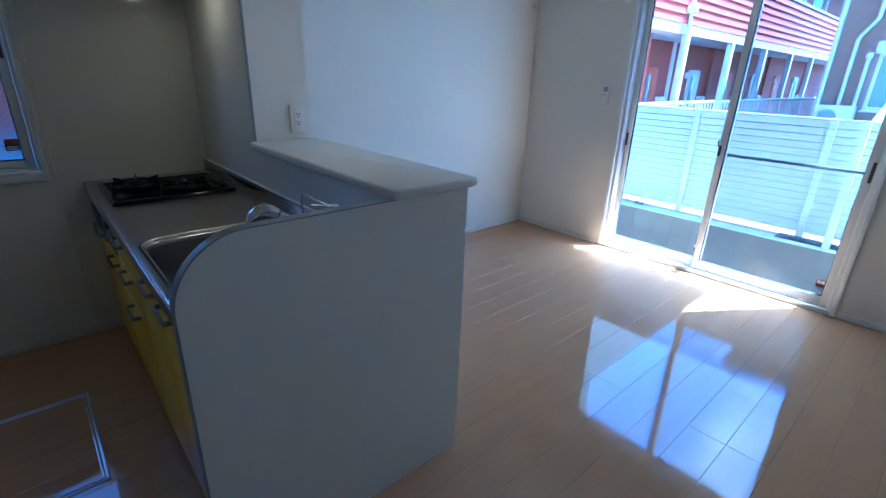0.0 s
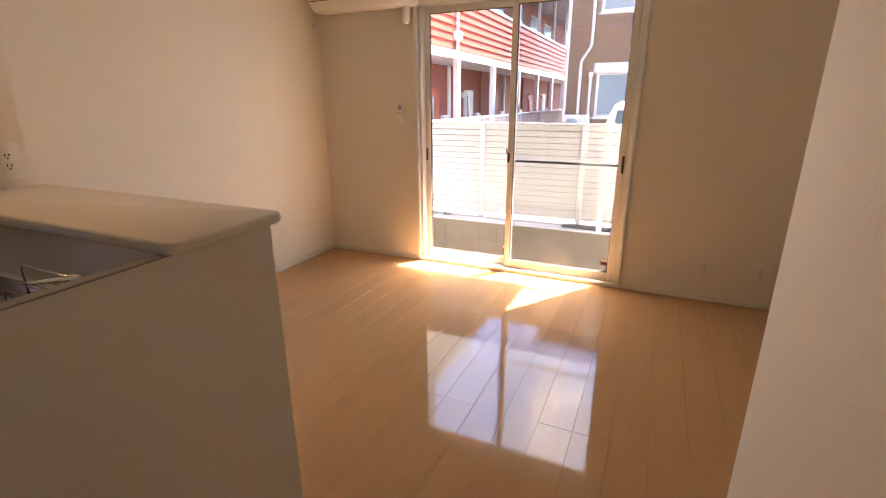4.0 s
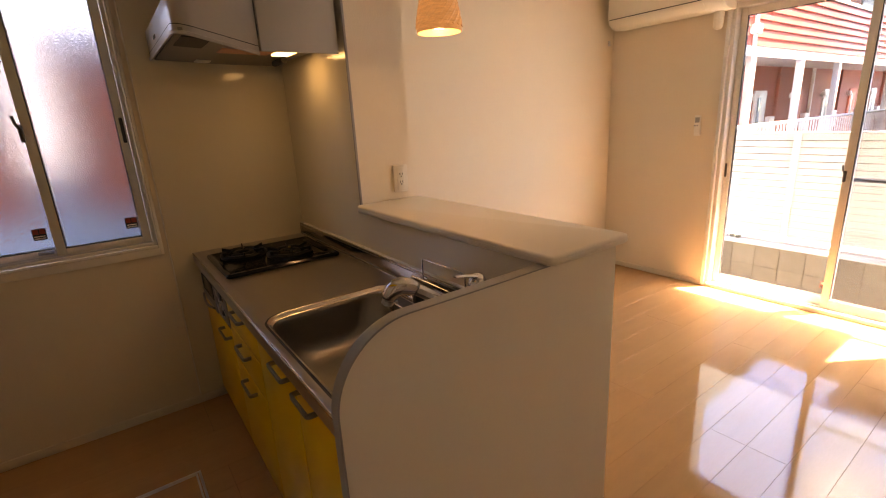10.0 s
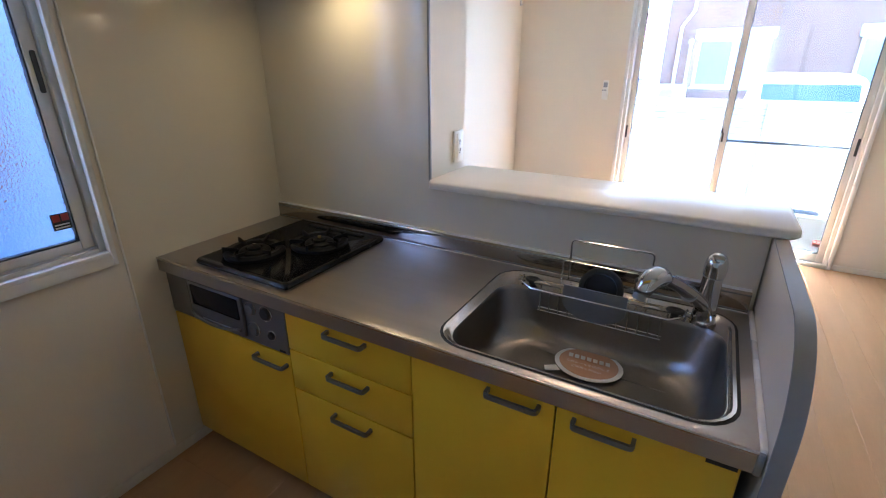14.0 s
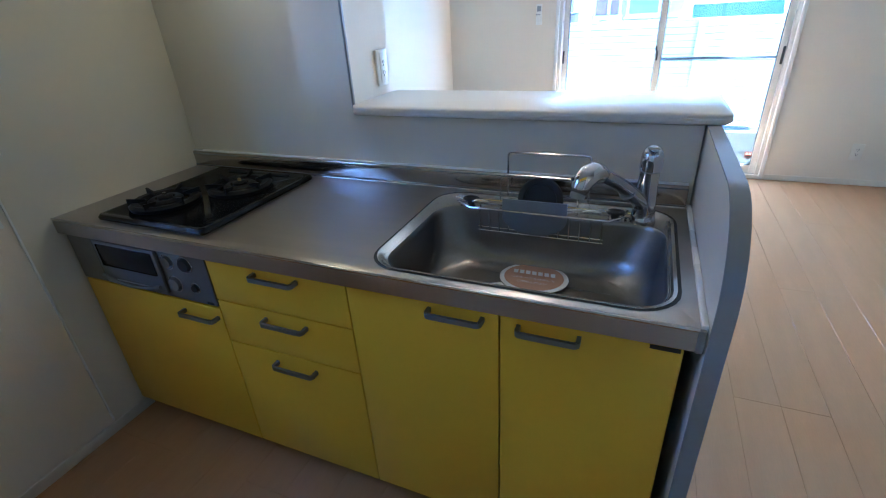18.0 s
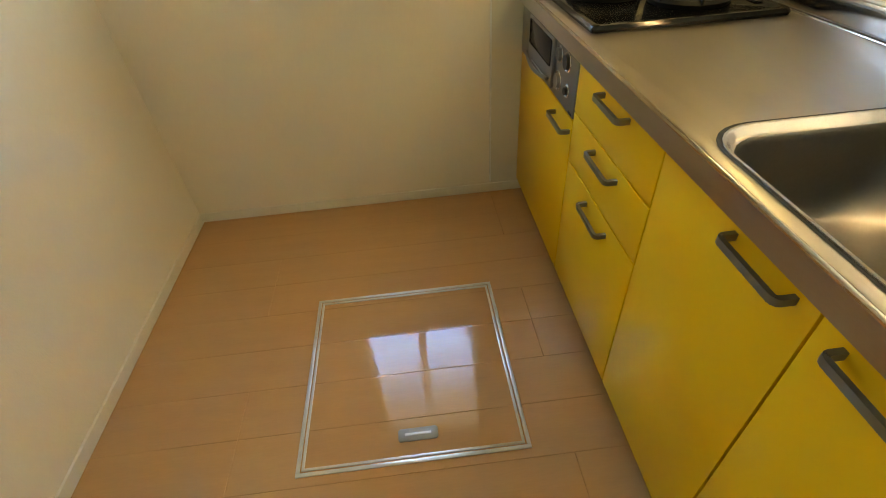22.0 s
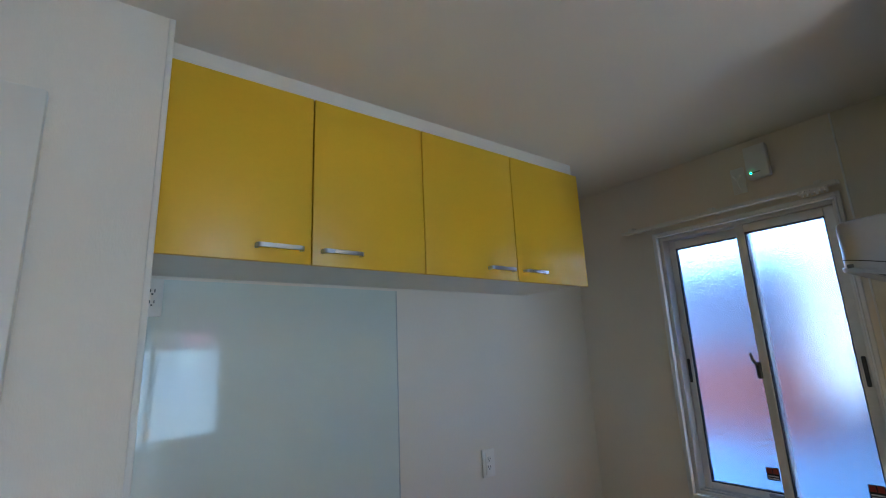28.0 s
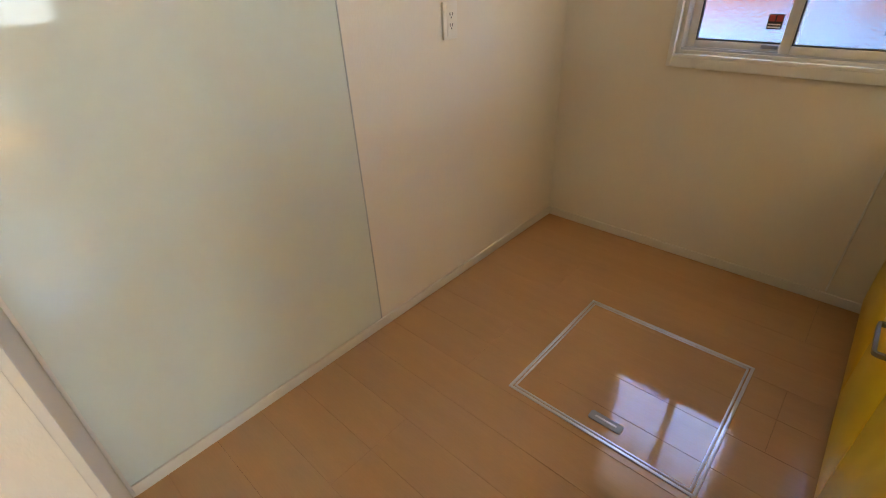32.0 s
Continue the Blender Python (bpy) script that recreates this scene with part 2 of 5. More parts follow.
ASPHALT = surf("asphalt", (0.075, 0.075, 0.078), 0.9, var=0.2, fine=200, bump=0.4)
FENCE = surf("white_fence", (0.62, 0.655, 0.645), 0.4, var=0.03)
# dark tone that carries the shade between the fence slats
GAPSHADE = surf("louvre_gap_shade", (0.20, 0.21, 0.20), 0.6, var=0.05)
GRAVEL = surf("pale_gravel", (0.45, 0.43, 0.39), 0.9, var=0.25, scale=20, fine=180, bump=0.8, bump_scale=120, dist=0.004)
WEEDLEAF = surf("dry_weed", (0.11, 0.12, 0.075), 0.7, var=0.25)
IRONPLATE = surf("dark_cover_plate", (0.035, 0.042, 0.055), 0.5, var=0.15)
REDSIDE = surf("red_siding", (0.50, 0.105, 0.07), 0.5, var=0.06, rand=0.1)
ORANGE = surf("orange_red_wall", (0.50, 0.10, 0.05), 0.6, var=0.06)
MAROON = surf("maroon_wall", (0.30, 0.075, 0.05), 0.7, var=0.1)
BRICK = surf("brown_brick_tile", (0.215, 0.135, 0.09), 0.8, var=0.18, rand=0.45, bump=0.3)
MORTAR = surf("mortar", (0.29, 0.215, 0.165), 0.9)
WHITEEXT = surf("white_paint_outdoor", (0.66, 0.66, 0.65), 0.4, var=0.02)
FARWALL = surf("pale_grey_plaster", (0.46, 0.485, 0.52), 0.8, var=0.05)
SOFFIT = surf("beige_soffit_board", (0.36, 0.335, 0.30), 0.7, var=0.06)
DARKWIN = surf("dark_window", (0.20, 0.28, 0.31), 0.06, var=0.2)
CURTAIN = surf("pale_curtain", (0.55, 0.62, 0.64), 0.7, var=0.08, stretch=(8, 8, 0.5))
CARWHITE = surf("white_car_paint", (0.78, 0.78, 0.78), 0.18, var=0.01)
BLUEBASE = surf("pale_blue_sheet", (0.24, 0.32, 0.42), 0.6, var=0.06)
SHADERED = surf("dull_red_board", (0.36, 0.105, 0.075), 0.7, var=0.08)
GREYBLUE = surf("mauve_grey_sheet", (0.19, 0.165, 0.20), 0.6, var=0.05)
PALEBLUE = surf("light_blue_sheet", (0.40, 0.48, 0.58), 0.6, var=0.06)
TYRE = surf("tyre", (0.02, 0.02, 0.02), 0.8)


# ---- mesh helpers ----
LOC = {}


def box(x0, x1, y0, y1, z0, z1, bev=0.0, seg=2, bm=None):
    out = bm or bmesh.new()
    m = Matrix.Translation(((x0 + x1) / 2, (y0 + y1) / 2, (z0 + z1) / 2)) @ Matrix.Diagonal((abs(x1 - x0), abs(y1 - y0), abs(z1 - z0), 1))
    made = bmesh.ops.create_cube(out, size=1, matrix=m)["verts"]
    if bev:
        edges = list({e for v in made for e in v.link_edges})
        bmesh.ops.bevel(out, geom=edges, offset=bev, segments=seg, affect="EDGES", profile=0.5)
    return out


def prism(poly, axis, a, b, bev=0.0, bm=None):
    """A closed outline drawn out along an axis from a to b. The outline lies in (y, z), (x, z) or (x, y)."""
    out = bm or bmesh.new()

    def place(p, d):
        return {"x": (d, p[0], p[1]), "y": (p[0], d, p[1]), "z": (p[0], p[1], d)}[axis]

    lo = [out.verts.new(place(p, a)) for p in poly]
    hi = [out.verts.new(place(p, b)) for p in poly]
    fs = [out.faces.new(lo), out.faces.new(hi)]
    n = len(poly)
    for i in range(n):
        fs.append(out.faces.new((lo[i], lo[(i + 1) % n], hi[(i + 1) % n], hi[i])))
    bmesh.ops.recalc_face_normals(out, faces=fs)
    if bev:
        edges = [e for e in fs[0].edges] + [e for e in fs[1].edges]
        bmesh.ops.bevel(out, geom=edges, offset=bev, segments=2, affect="EDGES", profile=0.5)
    return out


def tube(points, r, seg=8, bm=None, caps=True, radii=None):
    out = bm or bmesh.new()
    pts = [Vector(p) for p in points]
    rings, ref = [], None
    for i, p in enumerate(pts):
        d = (pts[min(i + 1, len(pts) - 1)] - pts[max(i - 1, 0)]).normalized()
        if ref is None or abs(ref.dot(d)) > 0.95:
            ref = Vector((0, 0, 1)) if abs(d.z) < 0.9 else Vector((1, 0, 0))
        u = d.cross(ref).normalized()
        v = u.cross(d).normalized()
        ref = v
        rr = radii[i] if radii else r
        rings.append([out.verts.new(p + rr * (math.cos(a) * u + math.sin(a) * v)) for a in (2 * math.pi * k / seg for k in range(seg))])
    fs = []
    for a, b in zip(rings, rings[1:]):
        fs += [out.faces.new((a[k], a[(k + 1) % seg], b[(k + 1) % seg], b[k])) for k in range(seg)]
    if caps:
        fs += [out.faces.new(rings[0]), out.faces.new(rings[-1])]
    bmesh.ops.recalc_face_normals(out, faces=fs)
    return out


def lathe(x, y, profile, seg=32, bm=None, close=False):
    """A profile of (radius, z) turned round the upright line through x, y."""
    out = bm or bmesh.new()
    rings = []
    for r, z in profile:
        if r < 1e-5:
            rings.append([out.verts.new((x, y, z))])
        else:
            rings.append([out.verts.new((x + r * math.cos(a), y + r * math.sin(a), z)) for a in (2 * math.pi * k / seg for k in range(seg))])
    fs = []
    for a, b in zip(rings, rings[1:]):
        for k in range(seg):
            q = (a[k % len(a)], a[(k + 1) % len(a)], b[(k + 1) % len(b)], b[k % len(b)])
            q = list(dict.fromkeys(q))
            if len(q) > 2:
                fs.append(out.faces.new(q))
    bmesh.ops.recalc_face_normals(out, faces=fs)
    return out


def rounded(x0, x1, y0, y1, r, n=6):
    pts = []
    for cx, cy, a0 in ((x1 - r, y1 - r, 0), (x0 + r, y1 - r, 90), (x0 + r, y0 + r, 180), (x1 - r, y0 + r, 270)):
        pts += [(cx + r * math.cos(radians(a0 + 90 * k / n)), cy + r * math.sin(radians(a0 + 90 * k / n))) for k in range(n + 1)]
    return pts


def rings_mesh(rings, fill_first=False, fill_last=True, n=6):
    """Rounded rectangles (x0, x1, y0, y1, r, z) joined one to the next."""
    out = bmesh.new()
    loops = [[out.verts.new((px, py, z)) for px, py in rounded(x0, x1, y0, y1, r, n)] for x0, x1, y0, y1, r, z in rings]
    fs = []
    for a, b in zip(loops, loops[1:]):
        m = len(a)
        fs += [out.faces.new((a[k], a[(k + 1) % m], b[(k + 1) % m], b[k])) for k in range(m)]
    if fill_first:
        fs.append(out.faces.new(loops[0]))
    if fill_last:
        fs.append(out.faces.new(loops[-1]))
    bmesh.ops.recalc_face_normals(out, faces=fs)
    return out


def finish(name, bm, material, at, smooth=None):
    me = bpy.data.meshes.new(name)
    bm.transform(Matrix.Translation(-Vector(at)))
    bm.to_mesh(me)
    bm.free()
    me.materials.append(material)
    if smooth:
        me.polygons.foreach_set("use_smooth", [True] * len(me.polygons))
        me.set_sharp_from_angle(angle=radians(smooth))
    return new(name, me)


def thing(name, at, label, category, group="", kind=""):
    ob = new(name)
    ob.empty_display_size = 0.1
    ob.location = at
    LOC[ob] = Vector(at)
    return tagged(ob, label, category, group, kind)


def part(name, bm, material, parent, label="", smooth=40):
    ob = finish(name, bm, material, LOC[parent], smooth)
    ob.parent = parent
    LOC[ob] = LOC[parent]
    return tagged(ob, label)


def solo(name, bm, material, label, category, group="", kind="", at=None, smooth=40):
    if at is None:
        xs, ys, zs = zip(*[v.co for v in bm.verts])
        at = ((min(xs) + max(xs)) / 2, (min(ys) + max(ys)) / 2, min(zs))
    ob = finish(name, bm, material, at, smooth)
    ob.location = at
    LOC[ob] = Vector(at)
    return tagged(ob, label, category, group, kind)


def piece(name, me, parent, at):
    """One of many alike pieces that share a mesh."""
    ob = new(name, me)
    ob.parent = parent
    ob.location = Vector(at) - LOC[parent]
    return ob


def shared(name, bm, material):
    me = bpy.data.meshes.new(name)
    bm.to_mesh(me)
    bm.free()
    me.materials.append(material)
    return me

# ---- the large structure ----
CE = 2.41
XW, XE, XN = -1.915, 2.86, -1.445  # kitchen niche wall, window wall, wall beside the niche
XH, YH = -0.62, -6.6  # side and far end of the entry hall, unseen, made deep to lessen bounce light
YS, XC, YB = -3.057, 0.91, -4.7  # wall beside the entry, its end, far end of the living room

floor = solo("floor", box(-2.05, 3.0, -6.75, 0.12, -0.14, -0.014), GROOVE, "glossy light maple plank floor", "floor", kind="structure", at=(0, 0, 0), smooth=None)
ceiling = solo("ceiling", box(-2.05, 2.98, -6.75, 0.14, CE, CE + 0.12), CEIL, "plain white papered ceiling", "ceiling", kind="structure")


def wall(name, *boxes, label="white papered wall"):
    bm = bmesh.new()
    for b in boxes:
        box(*b, bm=bm)
    return solo(name, bm, PAPER, label, "wall", kind="structure", smooth=None)


KW = (-1.418, -0.684, 0.872, 2.072)  # kitchen window opening: x, x, z, z
LW = (-2.545, -0.928, 0.004, 2.045)  # living window opening: y, y, z, z
wall_north = wall("wall_north", (-2.05, KW[0], 0, 0.14, -0.1, CE), (KW[1], 2.98, 0, 0.14, -0.1, CE),
                  (KW[0], KW[1], 0, 0.14, -0.1, KW[2]), (KW[0], KW[1], 0, 0.14, KW[3], CE))
wall_east = wall("wall_east", (XE, 2.98, LW[1], 0, -0.1, CE), (XE, 2.98, -4.85, LW[0], -0.1, CE),
                 (XE, 2.98, LW[0], LW[1], LW[3], CE), (XE, 2.98, LW[0], LW[1], -0.1, LW[2]))
wall("wall_west", (XW - 0.12, XW, -2.178, 0, -0.1, CE))
wall("wall_west_entry", (XW - 0.12, XN, YH, -2.178, -0.1, CE))
wall_south = wall("wall_south", (XH, XC, YS - 0.12, YS, -0.1, CE), (XC - 0.12, XC, YB, YS - 0.12, -0.1, CE), (XH, XH + 0.12, YH, YS - 0.12, -0.1, CE), (XN - 0.1, XH + 0.12, YH - 0.12, YH, -0.1, CE))
wall_back = wall("wall_back", (XC - 0.12, 2.98, YB - 0.12, YB, -0.1, CE))
wall("wall_partition", (0.024, 0.285, -0.775, 0, 0, CE), label="short white papered partition beside the serving opening")
wall("wall_half", (0.024, 0.265, -1.792, -0.775, 0, 1.026), label="low white papered wall under the bar counter")

# glossy wall panels of the kitchen
kpanel = thing("kitchen_wall_panel", (-0.3, 0, 0), "glossy white heatproof panels round the stove", "wall panel", kind="structure")
part("panel", box(-0.645, 0.019, -0.004, 0.002, 0.002, CE - 0.002), STOVEPANEL, kpanel)
part("panel", box(0.020, 0.026, -0.772, -0.004, 0.80, CE - 0.002), STOVEPANEL, kpanel)
part("panel", box(0.020, 0.026, -1.792, -0.772, 0.80, 1.024), STOVEPANEL, kpanel)
part("joint_strip", box(-0.6515, -0.6455, -0.006, 0.002, 0.05, CE - 0.002, 0.001), TRIM, kpanel)
part("edge_strip", box(0.018, 0.028, -0.779, -0.772, 1.05, CE - 0.002, 0.001), GREYEDGE, kpanel)
npanel = thing("niche_panel", (XW, -1.7, 0), "glossy pale grey-green wall panel in the cupboard recess", "wall panel", kind="structure")
part("panel", box(XW - 0.002, XW + 0.006, -2.168, -1.254, 0.045, 1.81), PANEL, npanel)
part("joint_strip", box(XW - 0.002, XW + 0.0075, -1.2535, -1.2495, 0.045, 1.81, 0.001), JOINT, npanel)
part("corner_strip", box(XW - 0.002, XW + 0.007, -2.177, -2.168, 0.0, 1.81, 0.001), SKIRT, npanel)
solo("corner_trim", box(XN - 0.010, XN + 0.004, -2.182, -2.168, 0.0, CE - 0.001, 0.002), SKIRT, "slim white corner trim on the wall edge", "trim", kind="structure")

# baseboards
def baseboard(*b):
    return solo("baseboard", box(*b, 0.002), SKIRT, "low white baseboard along the wall", "baseboard", kind="structure")


BH = 0.042
baseboard(XW, XW + 0.009, -2.168, -0.009, 0.0, BH)
baseboard(XW, -0.50, -0.010, -0.001, 0.0, BH)
baseboard(XN, XN + 0.009, -2.30, -2.183, 0.0, BH)
baseboard(0.29, XE - 0.009, -0.010, -0.001, 0.0, BH)
baseboard(XE - 0.010, XE - 0.001, -0.90, 0, 0.0, BH)
baseboard(XE - 0.010, XE - 0.001, YB, -2.575, 0.0, BH)
baseboard(XH, XC, YS, YS + 0.009, 0.0, BH)
baseboard(XC, XC + 0.009, YB, YS, 0.0, BH)
baseboard(0.265, 0.274, -1.792, -0.775, 0.0, BH)
baseboard(0.285, 0.294, -0.775, -0.01, 0.0, BH)


# ---- windows ----
def sash(win, name, axis, a0, a1, z0, z1, d0, d1, stile, rail_t, rail_b, pane, handle_at=None):
    """A sliding sash: its frame, gasket and pane. axis is the way along the wall; d0..d1 its depth."""
    def b(p0, p1, q0, q1, e0=d0, e1=d1, bev=0.003):
        return box(p0, p1, e0, e1, q0, q1, bev) if axis == "x" else box(e0, e1, p0, p1, q0, q1, bev)

    fr = part(name, b(a0, a0 + stile, z0, z1), SASH, win)
    part("stile", b(a1 - stile, a1, z0, z1), SASH, fr)
    part("rail", b(a0 + stile, a1 - stile, z0, z0 + rail_b), SASH, fr)
    part("rail", b(a0 + stile, a1 - stile, z1 - rail_t, z1), SASH, fr)
    mid = (d0 + d1) / 2
    for g in ((a0 + stile - 0.001, a0 + stile + 0.004, z0 + rail_b, z1 - rail_t), (a1 - stile - 0.004, a1 - stile + 0.001, z0 + rail_b, z1 - rail_t),
              (a0 + stile, a1 - stile, z0 + rail_b - 0.001, z0 + rail_b + 0.005), (a0 + stile, a1 - stile, z1 - rail_t - 0.005, z1 - rail_t + 0.001)):
        part("gasket", b(*g, e0=mid - 0.010, e1=mid + 0.010, bev=0), RUBBER, fr)
    gl = part("pane", b(a0 + stile - 0.004, a1 - stile + 0.004, z0 + rail_b - 0.004, z1 - rail_t + 0.004, e0=mid - 0.0025, e1=mid + 0.0025, bev=0), pane, fr, smooth=None)
    gl.visible_shadow = False
    return fr


# kitchen window: two obscure-glass sashes
win_k = thing("window_1", (-1.05, 0.0, KW[2]), "ivory sliding window with obscure glass above the kitchen floor", "window", kind="structure")
for b in ((-1.434, -1.416, -0.014, 0.10, 0.832, 2.092), (-0.686, -0.671, -0.014, 0.10, 0.832, 2.092), (-1.416, -0.686, -0.014, 0.10, 2.070, 2.092), (-1.416, -0.686, -0.016, 0.10, 0.832, 0.876)):
    part("casing", box(*b, 0.003), TRIM, win_k)
for b in ((-1.416, -1.396, 0.012, 0.115, 0.876, 2.070), (-0.706, -0.686, 0.012, 0.115, 0.876, 2.070), (-1.396, -0.706, 0.012, 0.115, 2.052, 2.070), (-1.396, -0.706, 0.012, 0.115, 0.876, 0.892)):
    part("window_frame", box(*b, 0.002), SASH, win_k)
for b in ((-1.4185, -1.4105, -0.020, 0.004, 0.868, 2.074), (-0.6915, -0.6835, -0.020, 0.004, 0.868, 2.074), (-1.4105, -0.6915, -0.020, 0.004, 2.066, 2.074), (-1.4105, -0.6915, -0.020, 0.004, 0.868, 0.882)):
    part("bead", box(*b, 0.003), GLOSSWHITE, win_k)
part("track", box(-1.396, -0.706, 0.018, 0.022, 0.892, 0.900), ALU, win_k)
part("track", box(-1.396, -0.706, 0.058, 0.062, 0.892, 0.900), ALU, win_k)
s_out = sash(win_k, "sash", "x", -1.394, -1.028, 0.894, 2.050, 0.064, 0.092, 0.030, 0.040, 0.030, FROST)
s_in = sash(win_k, "sash", "x", -1.066, -0.708, 0.894, 2.050, 0.026, 0.054, 0.034, 0.036, 0.032, FROST)
part("pull", box(-1.389, -1.375, 0.058, 0.066, 1.36, 1.47, 0.004), RUBBER, s_out, "dark recessed pull")
part("pull", box(-0.730, -0.716, 0.020, 0.028, 1.36, 1.47, 0.004), RUBBER, s_in, "dark recessed pull")
lock = part("crescent_lock", box(-1.076, -1.060, 0.004, 0.030, 1.385, 1.455, 0.004), RUBBER, win_k, "dark crescent lock")
part("lever", tube([(-1.068, 0.004, 1.44), (-1.078, -0.004, 1.46), (-1.082, -0.008, 1.49)], 0.006), RUBBER, lock)
part("latch", box(-1.13, -1.075, 0.05, 0.066, 0.908, 0.922, 0.003), GREYPL, s_out)
for dx, dy in ((-1.11, 0.073), (-0.772, 0.034)):
    st = part("sticker", box(dx - 0.024, dx + 0.024, dy, dy + 0.002, 0.972, 1.022), DARK, win_k, "red and black safety sticker")
    part("mark", box(dx - 0.021, dx - 0.002, dy - 0.001, dy, 0.998, 1.019), REDSTK, st)
    part("mark", box(dx + 0.002, dx + 0.021, dy - 0.001, dy, 0.998, 1.019), REDSTK, st)
    part("line", box(dx - 0.019, dx + 0.019, dy - 0.001, dy, 0.986, 0.990), PAPERW, st)
    part("line", box(dx - 0.019, dx + 0.019, dy - 0.001, dy, 0.977, 0.981), PAPERW, st)

# living window: two clear sashes down to the floor, a screen behind one
win_l = thing("window_2", (XE, -1.73, 0), "ivory full-height sliding glass door with clear panes", "window", kind="structure")
y0, y1 = LW[0], LW[1]
for b in ((XE - 0.014, XE + 0.11, y0 - 0.022, y0 + 0.004, 0.0, 2.066), (XE - 0.014, XE + 0.11, y1 - 0.004, y1 + 0.022, 0.0, 2.066), (XE - 0.014, XE + 0.11, y0 + 0.004, y1 - 0.004, 2.040, 2.066)):
    part("casing", box(*b, 0.003), TRIM, win_l)
for b in ((XE + 0.006, XE + 0.125, y0 + 0.004, y0 + 0.030, 0.016, 2.040), (XE + 0.006, XE + 0.125, y1 - 0.030, y1 - 0.004, 0.016, 2.040), (XE + 0.006, XE + 0.125, y0 + 0.03, y1 - 0.03, 2.012, 2.040), (XE - 0.012, XE + 0.125, y0 + 0.004, y1 - 0.004, 0.0, 0.030)):
    part("window_frame", box(*b, 0.003), SASH, win_l)
for dx in (0.022, 0.066):
    part("track", box(XE + dx, XE + dx + 0.004, y0 + 0.03, y1 - 0.03, 0.030, 0.038), ALU, win_l)
l_out = sash(win_l, "sash", "y", -1.712, y1 - 0.032, 0.034, 2.010, XE + 0.070, XE + 0.100, 0.042, 0.048, 0.062, GLASS)
l_in = sash(win_l, "sash", "y", y0 + 0.032, -1.672, 0.034, 2.010, XE + 0.026, XE + 0.056, 0.042, 0.040, 0.062, GLASS)
part("pull", box(XE + 0.060, XE + 0.072, y1 - 0.050, y1 - 0.036, 0.86, 0.96, 0.004), RUBBER, l_out, "dark recessed pull")
part("pull", box(XE + 0.016, XE + 0.028, y0 + 0.036, y0 + 0.052, 0.84, 0.96, 0.004), RUBBER, l_in, "dark recessed pull")
lock = part("crescent_lock", box(XE + 0.004, XE + 0.030, -1.690, -1.676, 0.88, 0.95, 0.004), RUBBER, win_l, "dark crescent lock")
part("lever", tube([(XE + 0.004, -1.683, 0.94), (XE - 0.004, -1.675, 0.955), (XE - 0.006, -1.672, 0.985)], 0.006), RUBBER, lock)
part("blind_rail", box(XE + 0.006, XE + 0.03, y0 + 0.06, -1.68, 2.016, 2.036), DARK, win_l)
scr = part("screen_frame", box(XE + 0.108, XE + 0.122, y0 + 0.034, y0 + 0.058, 0.034, 2.010, 0.002), ALU, win_l, "insect screen frame")
part("net", box(XE + 0.1145, XE + 0.1155, y0 + 0.05, -1.69, 0.05, 2.0), NET, scr, "fine grey insect net", smooth=None)
part("screen_rail", box(XE + 0.108, XE + 0.122, y0 + 0.05, -1.69, 0.872, 0.892, 0.002), GREYPL, scr, "grey middle rail of the screen")
for sy, sx in ((-1.665, XE + 0.083), (-2.445, XE + 0.039)):
    st = part("sticker", box(sx - 0.003, sx - 0.001, sy - 0.024, sy + 0.024, 0.150, 0.200), REDSTK, win_l, "red and black safety sticker")
    part("mark", box(sx - 0.004, sx - 0.003, sy - 0.020, sy - 0.002, 0.176, 0.195), PAPERW, st)
    part("mark", box(sx - 0.004, sx - 0.003, sy + 0.002, sy + 0.020, 0.176, 0.195), PAPERW, st)
    part("line", box(sx - 0.004, sx - 0.003, sy - 0.020, sy + 0.020, 0.154, 0.168), DARK, st)

# ---- entry door beside the recess ----
door = thing("door_1", (XN + 0.02, -2.80, 0), "white flush sliding door with a narrow glass slit", "door", kind="structure")
leaf = part("leaf", box(XN + 0.012, XN + 0.045, -2.97, -2.386, 0.008, 2.117, 0.004), WHITEBOARD, door)
part("glass_slit", box(XN + 0.046, XN + 0.049, -2.555, -2.513, 0.55, 1.948, 0.001), SLIT, leaf, "narrow dark glass slit")
for sy in (-2.560, -2.513):
    part("slit_frame", box(XN + 0.046, XN + 0.051, sy, sy + 0.005, 0.55, 1.948, 0.001), GREYPL, leaf)
part("pull", box(XN + 0.045, XN + 0.050, -2.43, -2.41, 0.92, 1.08, 0.002), SILVER, leaf)

# ---- bar counter and end panel ----
bar = thing("bar_counter", (0.155, -1.31, 1.03), "off-white bar counter top with rounded edges on the low wall", "counter top")
part("top", rings_mesh([(-0.0055, 0.3165, -1.8475, -0.779, 0.022, 1.046), (-0.0055, 0.3165, -1.8475, -0.779, 0.022, 1.051), (-0.004, 0.315, -1.846, -0.779, 0.02, 1.055), (0.002, 0.309, -1.840, -0.779, 0.016, 1.058)], True, True), BAR, bar, smooth=60)
part("edge", rings_mesh([(0.004, 0.305, -1.836, -0.779, 0.012, 1.029), (-0.003, 0.314, -1.840, -0.779, 0.02, 1.031), (-0.006, 0.317, -1.848, -0.779, 0.022, 1.037), (-0.006, 0.317, -1.848, -0.779, 0.022, 1.0458)], True, True), BAR, bar, smooth=60)

